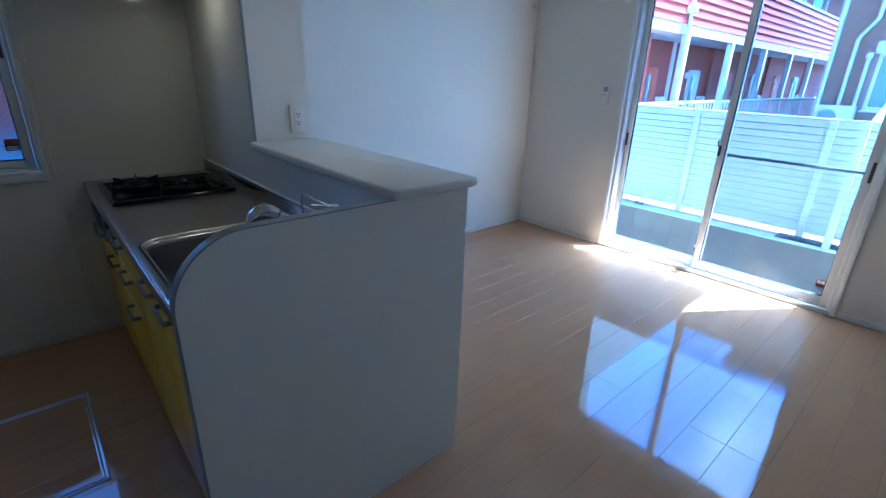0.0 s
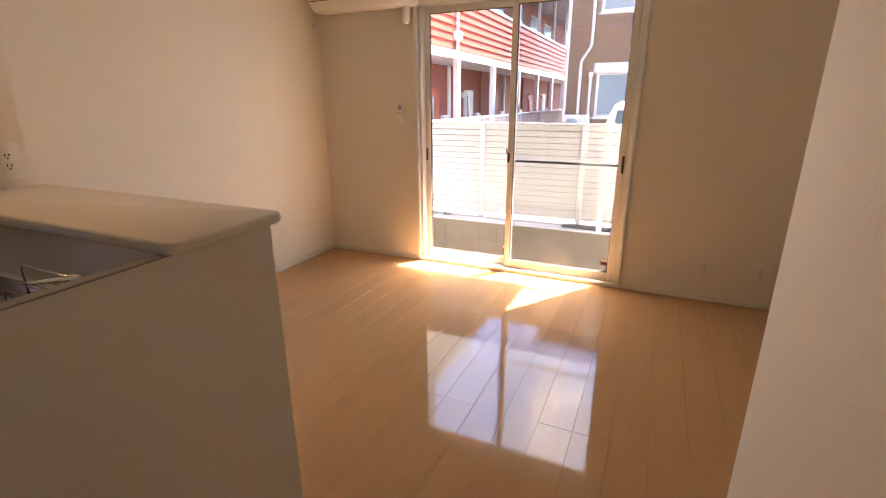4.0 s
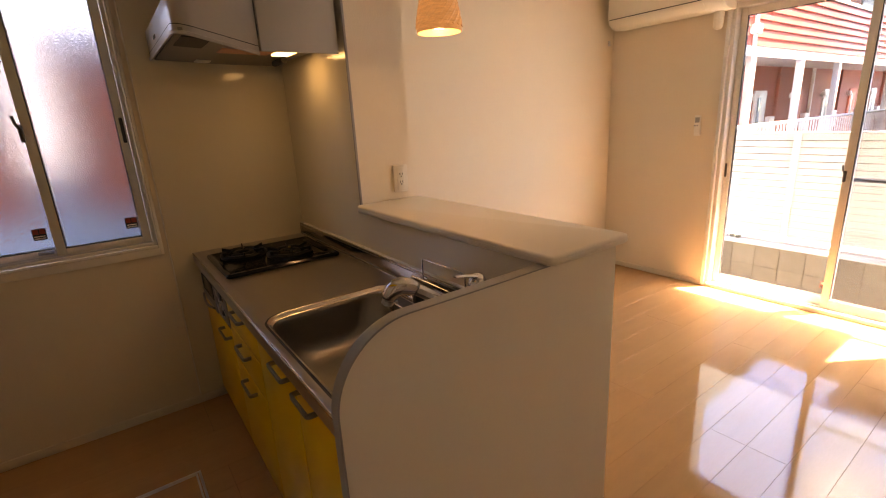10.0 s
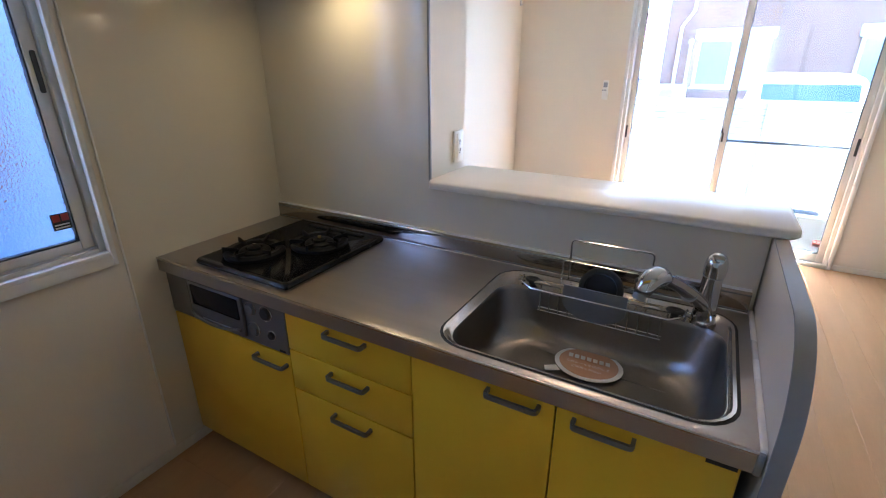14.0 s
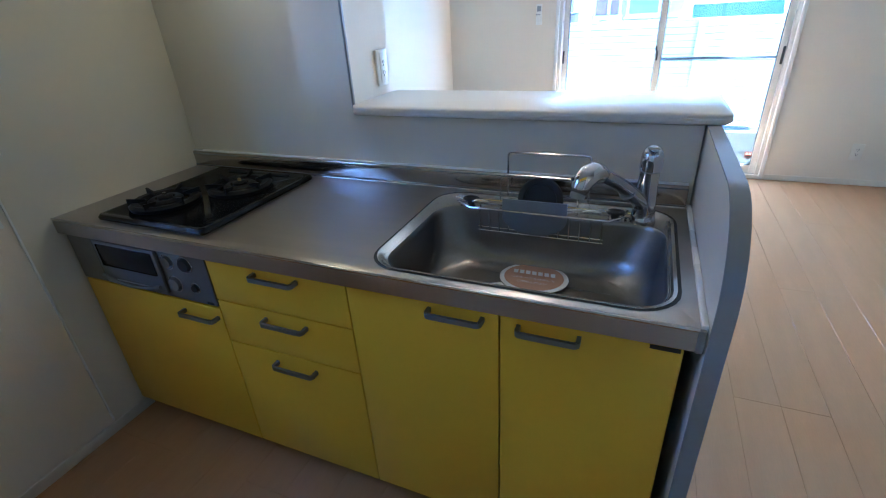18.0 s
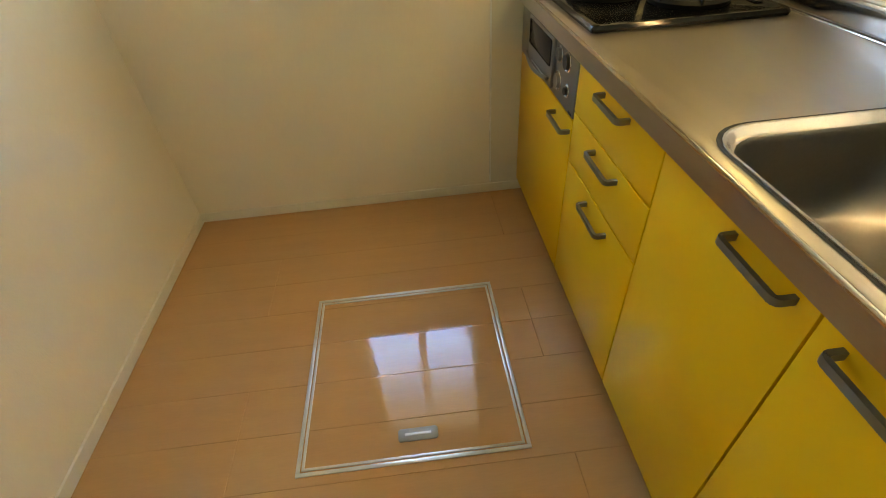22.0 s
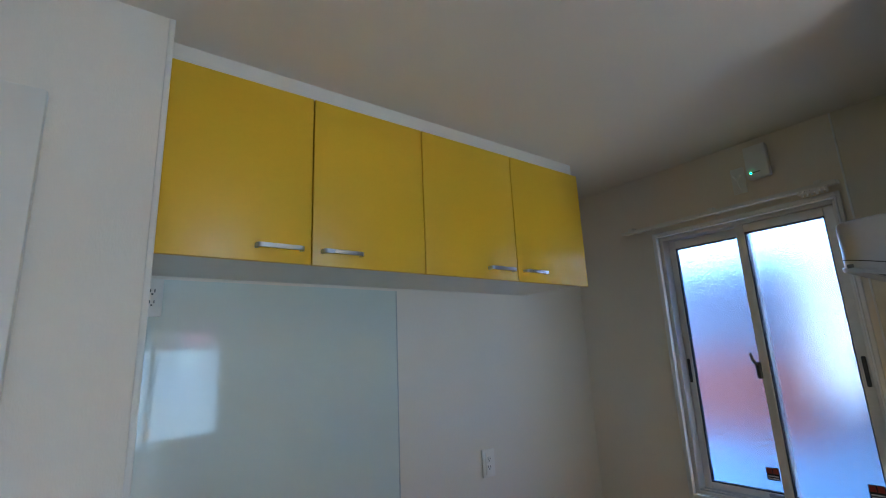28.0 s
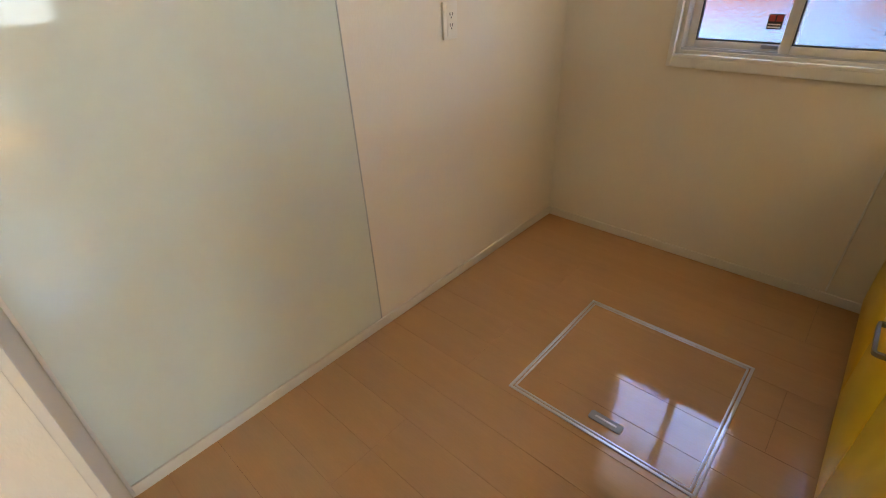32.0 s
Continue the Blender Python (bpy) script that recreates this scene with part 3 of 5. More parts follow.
curve = [(0.286, 0.0), (0.286, 1.026), (0.012, 1.026), (-0.20, 1.024)]
for k in range(61):
    a = radians(90 + 90 * k / 60)
    curve.append((-0.400 + 0.169 * math.cos(a), 0.852 + 0.171 * math.sin(a)))
curve += [(-0.569, 0.40), (-0.569, 0.0)]
endp = thing("end_panel", (-0.15, -1.812, 0), "white curved end panel closing the kitchen counter", "end panel")
part("panel", prism(curve, "y", -1.824, -1.7965), WHITEBOARD, endp)
edge = bmesh.new()
rim = curve[2:]
loops = []
for k, p in enumerate(rim):
    a, b = rim[max(k - 1, 0)], rim[min(k + 1, len(rim) - 1)]
    d = Vector((b[0] - a[0], b[1] - a[1])).normalized()
    o = (p[0] + d.y * 0.0035, p[1] - d.x * 0.0035)
    loops.append([edge.verts.new(v) for v in ((p[0], -1.7948, p[1]), (o[0], -1.7953, o[1]), (o[0], -1.8252, o[1]), (p[0], -1.8257, p[1]))])
for u, v in zip(loops, loops[1:]):
    for m in range(3):
        edge.faces.new((u[m], u[m + 1], v[m + 1], v[m]))
bmesh.ops.recalc_face_normals(edge, faces=edge.faces[:])
part("edge_band", edge, GREYEDGE, endp, "grey edge band following the curve", smooth=30)

# ---- kitchen base units ----
FX = -0.535


def unit(name, ya, yb, label, top=0.760):
    u = thing(name, (FX / 2, (ya + yb) / 2, 0), label, "kitchen cabinet", "kitchen base units")
    part("body", box(FX + 0.034, -0.012, ya + 0.001, yb - 0.001, 0.058, top), DARK, u, "dark carcass behind the fronts")
    part("toe_kick", box(FX + 0.055, FX + 0.075, ya + 0.001, yb - 0.001, 0.0, 0.058), DARK, u, "dark recessed plinth")
    return u


def front(u, name, ya, yb, za, zb, ha=None, hb=None, hz=None):
    f = part(name, box(FX, FX + 0.017, ya + 0.0020, yb - 0.0020, za + 0.0020, zb - 0.0020, 0.0012), YELLOW, u, "glossy yellow front")
    if ha is not None:
        part("handle", bow(FX, ha, hb, hz), HANDLE, f, "grey metal bow handle")
    return f


def bow(x, ya, yb, z, out=-1, reach=0.030):
    """A flat bow handle standing off a front that faces -x."""
    r = 0.012
    pts = [(x, ya), (x + out * (reach - r), ya)]
    pts += [(x + out * (reach - r + r * math.sin(a)), ya + (r - r * math.cos(a)) * (1 if yb > ya else -1)) for a in (radians(v) for v in (30, 60, 90))]
    bm = bmesh.new()
    s = 1 if yb > ya else -1
    back = [(px, yb - (py - ya)) for px, py in reversed(pts)]
    line = pts + back
    inner = [(px - out * 0.0075 if abs(py - ya) > 0.003 and abs(py - yb) > 0.003 else px, py + (s * 0.0085 if abs(py - ya) < 0.004 else (-s * 0.0085 if abs(py - yb) < 0.004 else 0))) for px, py in line]
    lo = [bm.verts.new((px, py, z - 0.006)) for px, py in line]
    hi = [bm.verts.new((px, py, z + 0.006)) for px, py in line]
    li = [bm.verts.new((px, py, z - 0.006)) for px, py in inner]
    hi2 = [bm.verts.new((px, py, z + 0.006)) for px, py in inner]
    fs = []
    for k in range(len(line) - 1):
        fs += [bm.faces.new((lo[k], lo[k + 1], hi[k + 1], hi[k])), bm.faces.new((li[k], li[k + 1], hi2[k + 1], hi2[k])),
               bm.faces.new((hi[k], hi[k + 1], hi2[k + 1], hi2[k])), bm.faces.new((lo[k], lo[k + 1], li[k + 1], li[k]))]
    for k in (0, len(line) - 1):
        fs.append(bm.faces.new((lo[k], hi[k], hi2[k], li[k])))
    bmesh.ops.recalc_face_normals(bm, faces=fs)
    return bm


stove_unit = unit("stove_cabinet", -0.60, -0.004, "yellow kitchen cabinet under the gas stove")
front(stove_unit, "door", -0.60, -0.010, 0.060, 0.592, -0.587, -0.445, 0.555)
drawer_unit = unit("drawer_cabinet", -1.05, -0.60, "yellow kitchen cabinet with three drawers")
front(drawer_unit, "drawer", -1.05, -0.60, 0.622, 0.760, -0.908, -0.766, 0.733)
front(drawer_unit, "drawer", -1.05, -0.60, 0.478, 0.622, -0.908, -0.766, 0.592)
front(drawer_unit, "drawer", -1.05, -0.60, 0.060, 0.478, -0.908, -0.766, 0.442)
sink_unit = unit("sink_cabinet", -1.772, -1.05, "yellow kitchen cabinet with two doors under the sink", 0.60)
front(sink_unit, "door", -1.425, -1.05, 0.060, 0.760, -1.393, -1.262, 0.731)
d2 = front(sink_unit, "door", -1.771, -1.425, 0.060, 0.760, -1.591, -1.462, 0.729)
plate = part("maker_plate", box(FX - 0.0015, FX, -1.764, -1.712, 0.739, 0.748), DARK, d2, "small dark maker's plate")

# the grill front of the built-in stove
stove = thing("gas_stove", (-0.27, -0.38, 0.60), "built-in two-burner gas stove with black enamel top and grill", "stove")
gx = FX - 0.002
part("filler", box(gx, gx + 0.016, -0.125, -0.012, 0.597, 0.760, 0.002), GRILL, stove)
fp = part("control_panel", box(gx, gx + 0.016, -0.598, -0.128, 0.597, 0.760, 0.002), GRILL, stove)
gd = part("grill_door", box(gx - 0.012, gx, -0.418, -0.150, 0.612, 0.755, 0.004), GRILL, stove)
part("window", box(gx - 0.014, gx - 0.012, -0.405, -0.168, 0.672, 0.745, 0.003), BLACKGLASS, gd, "dark grill window")
grip = [(-0.410 + 0.250 * k / 10, 0.640 - 0.012 * math.sin(math.pi * k / 10)) for k in range(11)]
part("grip", tube([(gx - 0.020 - 0.010 * math.sin(math.pi * k / 10), yy, zz) for k, (yy, zz) in enumerate(grip)], 0.0055), GRILL, gd)
# highlight below the grip, laid on as a bright silver strip
part("grip_highlight", box(gx - 0.0135, gx - 0.012, -0.375, -0.205, 0.624, 0.629, 0.0005), SILVER, gd)
for ky, kz, kr, km in ((-0.452, 0.722, 0.019, GRILL), (-0.520, 0.722, 0.021, DARK), (-0.455, 0.650, 0.022, GRILL), (-0.535, 0.650, 0.012, DARK)):
    bm = bmesh.new()
    bmesh.ops.create_cone(bm, cap_ends=True, segments=24, radius1=kr, radius2=kr * 0.86, depth=0.010, matrix=Matrix.Translation((gx - 0.005, ky, kz)) @ Matrix.Rotation(radians(-90), 4, "Y"))
    k = part("knob", bm, km, fp, "round stove knob")
    part("ring", tube([(gx - 0.002, ky + (kr + 0.004) * math.cos(a), kz + (kr + 0.004) * math.sin(a)) for a in (2 * math.pi * i / 20 for i in range(21))], 0.0018, 6), SILVER, fp)
part("marking", box(gx - 0.001, gx, -0.585, -0.560, 0.60, 0.607), DARK, fp)
part("top_plate", rings_mesh([(-0.514, -0.026, -0.597, -0.170, 0.012, 0.809), (-0.517, -0.023, -0.600, -0.167, 0.015, 0.818), (-0.512, -0.028, -0.595, -0.172, 0.014, 0.826),
                              (-0.500, -0.040, -0.583, -0.184, 0.012, 0.827), (-0.494, -0.046, -0.577, -0.190, 0.012, 0.823)], True, True), HOB, stove, "black enamel top plate", smooth=50)
for bx, by, br in ((-0.376, -0.300, 0.088), (-0.205, -0.440, 0.088)):
    pan = part("trivet", lathe(bx, by, [(br + 0.012, 0.824), (br + 0.015, 0.835), (br + 0.006, 0.843), (br - 0.010, 0.842), (br - 0.018, 0.834), (br - 0.020, 0.826)], 32), IRON, stove, "black iron pan support")
    for k in range(6):
        a = radians(60 * k + 20)
        c, s = math.cos(a), math.sin(a)
        t = Vector((-s, c, 0)) * 0.0030
        outer, inner = Vector((bx + c * (br + 0.014), by + s * (br + 0.014), 0)), Vector((bx + c * 0.052, by + s * 0.052, 0))
        bm = bmesh.new()
        vs = []
        for w in (t, -t):
            vs.append([bm.verts.new((outer + w) + Vector((0, 0, 0.836))), bm.verts.new((outer + w) + Vector((0, 0, 0.858))),
                       bm.verts.new((inner + w) + Vector((0, 0, 0.848))), bm.verts.new((inner + w) + Vector((0, 0, 0.843)))])
        fs = [bm.faces.new(vs[0]), bm.faces.new(vs[1])] + [bm.faces.new((vs[0][i], vs[0][(i + 1) % 4], vs[1][(i + 1) % 4], vs[1][i])) for i in range(4)]
        bmesh.ops.recalc_face_normals(bm, faces=fs)
        part("prong", bm, IRON, pan, smooth=None)
    burner = part("burner", lathe(bx, by, [(0.052, 0.826), (0.052, 0.836), (0.044, 0.842), (0.030, 0.842), (0.026, 0.836), (0.0, 0.836)], 28), IRON, stove, "gas burner ring")
    part("cap", lathe(bx, by, [(0.022, 0.836), (0.022, 0.846), (0.016, 0.849), (0.0, 0.850)], 24), IRON, burner, "black burner cap")
    part("sensor", lathe(bx + 0.002, by, [(0.006, 0.848), (0.006, 0.857), (0.0, 0.858)], 12), BRASS if bx > -0.3 else WIRE, burner, "temperature sensor")
part("vent", box(-0.072, -0.050, -0.52, -0.25, 0.824, 0.829, 0.002), IRON, stove)

# ---- worktop with sink ----
worktop = thing("worktop", (-0.275, -0.9, 0.77), "brushed stainless steel worktop with upstand", "worktop")
R0 = (-0.528, -0.026, -1.757, -1.097)
part("top", rings_mesh([(-0.520, 0.019, -1.785, -0.002, 0.004, 0.762), (-0.553, 0.019, -1.785, -0.002, 0.004, 0.762), (-0.553, 0.019, -1.785, -0.002, 0.004, 0.803), (-0.550, 0.019, -1.785, -0.002, 0.004, 0.808), (-0.545, 0.019, -1.785, -0.002, 0.004, 0.810),
                        (R0[0], R0[1], R0[2], R0[3], 0.085, 0.810)], False, False), STEEL, worktop, smooth=30)
part("front_edge", box(-0.5548, -0.5490, -1.784, -0.003, 0.8030, 0.8108, 0.002), RIMSTEEL, worktop, "polished front edge")
part("upstand", box(0.003, 0.019, -1.782, -0.003, 0.809, 0.870, 0.004), UPSTAND, worktop)
part("upstand_lip", box(0.008, 0.021, -1.780, -0.003, 0.869, 0.874, 0.001), TRIM, worktop, "pale sealant line")
part("upstand_groove", box(0.0022, 0.0040, -1.782, -0.003, 0.8595, 0.8630), HANDLE, worktop, "dark line under the lip")
part("cove", tube([(0.0015, -1.782, 0.8105), (0.0015, -0.003, 0.8105)], 0.0032, 8), RIMSTEEL, worktop, "bright rounded joint to the upstand")
# shadow line over the cove, laid on as a dark strip
part("cove_shadow_strip", box(0.0020, 0.0040, -1.782, -0.003, 0.8150, 0.8180), HANDLE, worktop, "dark strip drawn as the shadow above the joint")
part("corner_cap", box(-0.556, -0.535, -1.7945, -1.781, 0.760, 0.808, 0.003), GREYEDGE, worktop, "dark corner cap")
part("end_strip", box(-0.548, 0.019, -1.7962, -1.784, 0.800, 0.816, 0.003), TRIM, worktop, "white sealing strip against the end panel")
sk = thing("sink", (-0.28, -1.42, 0.63), "brushed stainless steel sink bowl with rounded corners", "sink")
part("seam", rings_mesh([(R0[0] - 0.001, R0[1] + 0.001, R0[2] - 0.001, R0[3] + 0.001, 0.086, 0.8108), (R0[0] + 0.0055, R0[1] - 0.0055, R0[2] + 0.0055, R0[3] - 0.0055, 0.081, 0.8092)], False, False), DARK, sk, "dark seam round the rim", smooth=60)
part("rim", rings_mesh([(R0[0] + 0.0045, R0[1] - 0.0045, R0[2] + 0.0045, R0[3] - 0.0045, 0.082, 0.807), (R0[0] + 0.006, R0[1] - 0.006, R0[2] + 0.006, R0[3] - 0.006, 0.081, 0.8125), (R0[0] + 0.011, R0[1] - 0.013, R0[2] + 0.013, R0[3] - 0.013, 0.078, 0.8115),
                        (-0.5150, -0.045, -1.742, -1.117, 0.076, 0.804), (-0.5125, -0.112, -1.735, -1.127, 0.076, 0.802)], False, False), RIMSTEEL, sk, "bright sink rim with a back ledge", smooth=60)
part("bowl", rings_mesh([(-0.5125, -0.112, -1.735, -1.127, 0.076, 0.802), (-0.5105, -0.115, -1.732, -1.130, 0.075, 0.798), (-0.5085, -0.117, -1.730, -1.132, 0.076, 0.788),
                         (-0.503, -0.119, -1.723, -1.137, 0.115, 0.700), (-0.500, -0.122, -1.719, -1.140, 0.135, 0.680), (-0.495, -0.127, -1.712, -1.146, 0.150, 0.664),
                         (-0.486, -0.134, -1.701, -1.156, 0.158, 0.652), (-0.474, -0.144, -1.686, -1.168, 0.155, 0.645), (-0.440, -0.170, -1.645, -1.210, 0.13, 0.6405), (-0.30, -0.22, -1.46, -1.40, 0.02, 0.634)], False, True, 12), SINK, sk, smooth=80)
for da, db in ((radians(200), 0.20), (radians(20), 0.20), (radians(110), 0.09)):
    c, n = math.cos(da), math.sin(da)
    crease = bmesh.new()
    tube([(-0.200 - n * (0.095 + db * k / 6) * 0.8 if abs(c) < 0.5 else -0.200 + n * (0.10 + 0.1 * k / 6) * 0.3, -1.425 + c * (0.095 + db * k / 6), 0.6395 + 0.004 * (k / 6) ** 2) for k in range(7)], 0.0011, 5, bm=crease)
    part("crease", crease, HANDLE, sk, "pressed drain groove")
card = thing("drain_card", (-0.197, -1.425, 0.641), "round brown cardboard drain cover with white rim", "drain cover")


def oval(rows, n=40):
    """A slightly oval stack of rings round the drain: (radius, height)."""
    bm = lathe(0, 0, rows, n)
    bmesh.ops.transform(bm, matrix=Matrix.Translation((-0.197, -1.425, 0)) @ Matrix.Diagonal((0.84, 1.0, 1.0, 1.0)), verts=bm.verts)
    return bm


part("rim", oval([(0.0, 0.6430), (0.093, 0.6440), (0.094, 0.6455), (0.093, 0.6465), (0.082, 0.6470), (0.0, 0.6470)]), PAPERW, card)
part("disc", oval([(0.0, 0.6474), (0.081, 0.6474), (0.081, 0.6480), (0.0, 0.6480)]), CARD, card)
part("tab", prism([(-0.262, -1.362), (-0.245, -1.346), (-0.262, -1.318), (-0.282, -1.326)], "z", 0.6438, 0.6466), PAPERW, card)
for k in range(7):
    yb = -1.366 - 0.0172 * k
    mark = prism([(-0.186, yb), (-0.186, yb - 0.0125), (-0.168, yb - 0.0095), (-0.168, yb + 0.0025)], "z", 0.6480, 0.6484)
    part("printed_mark", mark, PAPERW, card, "pale stylised print", smooth=None)


def lettering(text, size, m, material, parent):
    cu = bpy.data.curves.new("lettering", "FONT")
    cu.body, cu.size, cu.align_x, cu.align_y = text, size, "CENTER", "CENTER"
    tmp = new("lettering", cu)
    me = bpy.data.meshes.new_from_object(tmp.evaluated_get(bpy.context.evaluated_depsgraph_get()))
    bpy.data.objects.remove(tmp)
    me.materials.clear()
    me.materials.append(material)
    ob = new("lettering", me)
    ob.parent = parent
    ob.matrix_local = Matrix.Translation(-LOC[parent]) @ m
    return ob


lettering("\u3053\u306e\u30b7\u30fc\u30eb\u3092\u306f\u304c\u3057\u3066", 0.0120, pose(-0.208, -1.425, 0.6486, 0, 0, -90), PAPERW, card)
lettering("\u3054\u4f7f\u7528\u304f\u3060\u3055\u3044", 0.0120, pose(-0.228, -1.425, 0.6486, 0, 0, -90), PAPERW, card)

# faucet
fc = thing("faucet", (-0.092, -1.678, 0.80), "chrome single-lever mixer tap with pull-out spray head", "faucet")
part("base", lathe(-0.092, -1.678, [(0.0, 0.800), (0.031, 0.800), (0.032, 0.806), (0.029, 0.812), (0.028, 0.83)], 32), CHROME, fc, smooth=60)
part("body", tube([(-0.092, -1.678, 0.815), (-0.093, -1.678, 0.86), (-0.095, -1.678, 0.90), (-0.098, -1.679, 0.94)], 0.025, 32, radii=[0.028, 0.026, 0.0245, 0.0235]), CHROME, fc, smooth=80)
part("collar", tube([(-0.098, -1.679, 0.940), (-0.0985, -1.679, 0.9435)], 0.0245, 32), GREYPL, fc)
part("cap", tube([(-0.0985, -1.679, 0.9435), (-0.101, -1.680, 0.962), (-0.105, -1.680, 0.980), (-0.109, -1.680, 0.992), (-0.112, -1.680, 0.997)], 0.02, 32, radii=[0.0255, 0.0265, 0.025, 0.020, 0.010]), CHROME, fc, smooth=80)
lever = bmesh.new()
for k, (lx, ly, lz, lw, lt) in enumerate(((-0.095, -1.680, 0.990, 0.013, 0.006), (-0.119, -1.680, 0.998, 0.014, 0.005), (-0.141, -1.681, 1.003, 0.012, 0.004), (-0.161, -1.681, 1.007, 0.011, 0.0035), (-0.179, -1.682, 1.010, 0.0085, 0.003))):
    n = Vector((0.025, -1.000, 0)) * lw
    ring = [lever.verts.new((lx + n.x * a, ly + n.y * a, lz + lt * b)) for a, b in ((-1, 0), (-0.7, 0.8), (0, 1), (0.7, 0.8), (1, 0), (0.7, -0.8), (0, -1), (-0.7, -0.8))]
    if k:
        for q in range(8):
            lever.faces.new((last[q], last[(q + 1) % 8], ring[(q + 1) % 8], ring[q]))
    else:
        lever.faces.new(ring)
    last = ring
lever.faces.new(last)
bmesh.ops.recalc_face_normals(lever, faces=lever.faces[:])
part("lever", lever, CHROME, fc, "flat chrome lever", smooth=70)
part("spout", tube([(-0.094, -1.676, 0.845), (-0.112, -1.663, 0.866), (-0.150, -1.635, 0.902), (-0.190, -1.606, 0.936), (-0.228, -1.579, 0.962)], 0.018, 24, radii=[0.021, 0.0195, 0.0178, 0.0168, 0.0168]), CHROME, fc, smooth=80)
part("hose_joint", tube([(-0.150, -1.635, 0.896), (-0.152, -1.634, 0.898)], 0.0195, 24), GREYPL, fc)
head = part("spray_head", tube([(-0.226, -1.580, 0.961), (-0.232, -1.576, 0.965), (-0.244, -1.568, 0.971), (-0.257, -1.559, 0.974), (-0.270, -1.550, 0.970), (-0.281, -1.543, 0.960), (-0.288, -1.538, 0.947), (-0.290, -1.536, 0.937)], 0.03, 28,
                                radii=[0.0170, 0.0195, 0.0232, 0.0252, 0.0254, 0.0240, 0.0208, 0.0175]), CHROME, fc, "bulbous chrome spray head", smooth=85)
part("nozzle", tube([(-0.291, -1.536, 0.940), (-0.294, -1.533, 0.926)], 0.0165, 20), GREYPL, head)
part("button", tube([(-0.284, -1.523, 0.966), (-0.2862, -1.5185, 0.967)], 0.0045, 14), DARK, head, "small dark switch")

# wire rack at the back of the sink
rack = thing("sink_rack", (-0.09, -1.42, 0.70), "steel wire rack hanging at the back of the sink", "dish rack")


def wire(pts, r=0.002, name="wire"):
    part(name, tube(pts, r, 6), WIRE, rack)


wire([(-0.030, -1.305, 0.815), (-0.030, -1.305, 0.931), (-0.030, -1.3065, 0.939), (-0.030, -1.311, 0.9435), (-0.030, -1.319, 0.945), (-0.030, -1.521, 0.945), (-0.030, -1.529, 0.9435), (-0.030, -1.5335, 0.939), (-0.030, -1.535, 0.931), (-0.030, -1.535, 0.815)], 0.0028, "hoop")
wire([(-0.075, -1.295, 0.815), (-0.072, -1.295, 0.885), (-0.072, -1.302, 0.892), (-0.072, -1.505, 0.892), (-0.072, -1.512, 0.885), (-0.072, -1.512, 0.815)], 0.0022, "hoop")
wire([(-0.070, -1.175, 0.816), (-0.118, -1.185, 0.816), (-0.143, -1.225, 0.812), (-0.143, -1.60, 0.812), (-0.118, -1.63, 0.816), (-0.070, -1.64, 0.816)], 0.0032, "rail")
wire([(-0.075, -1.16, 0.812), (-0.075, -1.65, 0.812)], 0.0028, "rail")
for wx, wz in ((-0.1305, 0.752), (-0.1305, 0.741), (-0.118, 0.734), (-0.106, 0.734), (-0.094, 0.734)):
    wire([(wx, -1.246, wz), (wx, -1.590, wz)], 0.0022)
wire([(-0.092, -1.246, 0.734), (-0.092, -1.590, 0.734), (-0.092, -1.596, 0.742), (-0.092, -1.596, 0.812)], 0.0020)
wire([(-0.092, -1.250, 0.734), (-0.092, -1.240, 0.742), (-0.092, -1.240, 0.812)], 0.0020)
for k in range(13):
    yy = -1.252 - 0.0277 * k
    wire([(-0.136, yy, 0.812), (-0.1325, yy, 0.745), (-0.124, yy, 0.7345), (-0.090, yy, 0.7345)], 0.0019)
for yy in (-1.215, -1.612):
    ring = [(-0.100 + 0.013 * math.cos(a), yy + 0.019 * math.sin(a), 0.822) for a in (2 * math.pi * k / 24 for k in range(25))]
    clip = part("clip", tube(ring, 0.0048, 8), DARK, rack, "dark oval plastic clip")
    part("bar", tube([(-0.100, yy - 0.018, 0.821), (-0.100, yy + 0.018, 0.821)], 0.0045, 8), DARK, clip)
    part("foot", box(-0.110, -0.090, yy - 0.010, yy + 0.010, 0.806, 0.819, 0.003), DARK, clip)
pk = [(-1.320, 0.790), (-1.320, 0.848), (-1.495, 0.848), (-1.495, 0.806)]
pk += [(-1.4075 + 0.0875 * math.cos(radians(a)), 0.800 + 0.052 * math.sin(radians(a))) for a in range(185, 356, 10)]
part("pocket", prism(pk, "x", -0.1445, -0.1395, 0.0015), POCKET, rack, "grey plastic pocket with a rounded bottom")
lid = lathe(0, 0, [(0.0, 0.0), (0.058, 0.0), (0.062, 0.004), (0.062, 0.013), (0.059, 0.016), (0.047, 0.016), (0.044, 0.012), (0.043, 0.006), (0.0, 0.006)], 40)
bmesh.ops.transform(lid, matrix=Matrix.Translation((-0.090, -1.415, 0.835)) @ Matrix.Rotation(radians(-80), 4, "Y"), verts=lid.verts)
solo("black_lid", lid, DARK, "round black rubber drain lid leaning in the wire rack", "drain lid")

for yy in (-1.248, -1.555):
    hook = tube([(-0.112, yy - 0.024, 0.820), (-0.113, yy - 0.012, 0.822), (-0.114, yy + 0.012, 0.822), (-0.115, yy + 0.024, 0.820)], 0.005, 10, radii=[0.0025, 0.0058, 0.0058, 0.0025])
    part("hook", hook, RIMSTEEL, rack, "short bright hook")

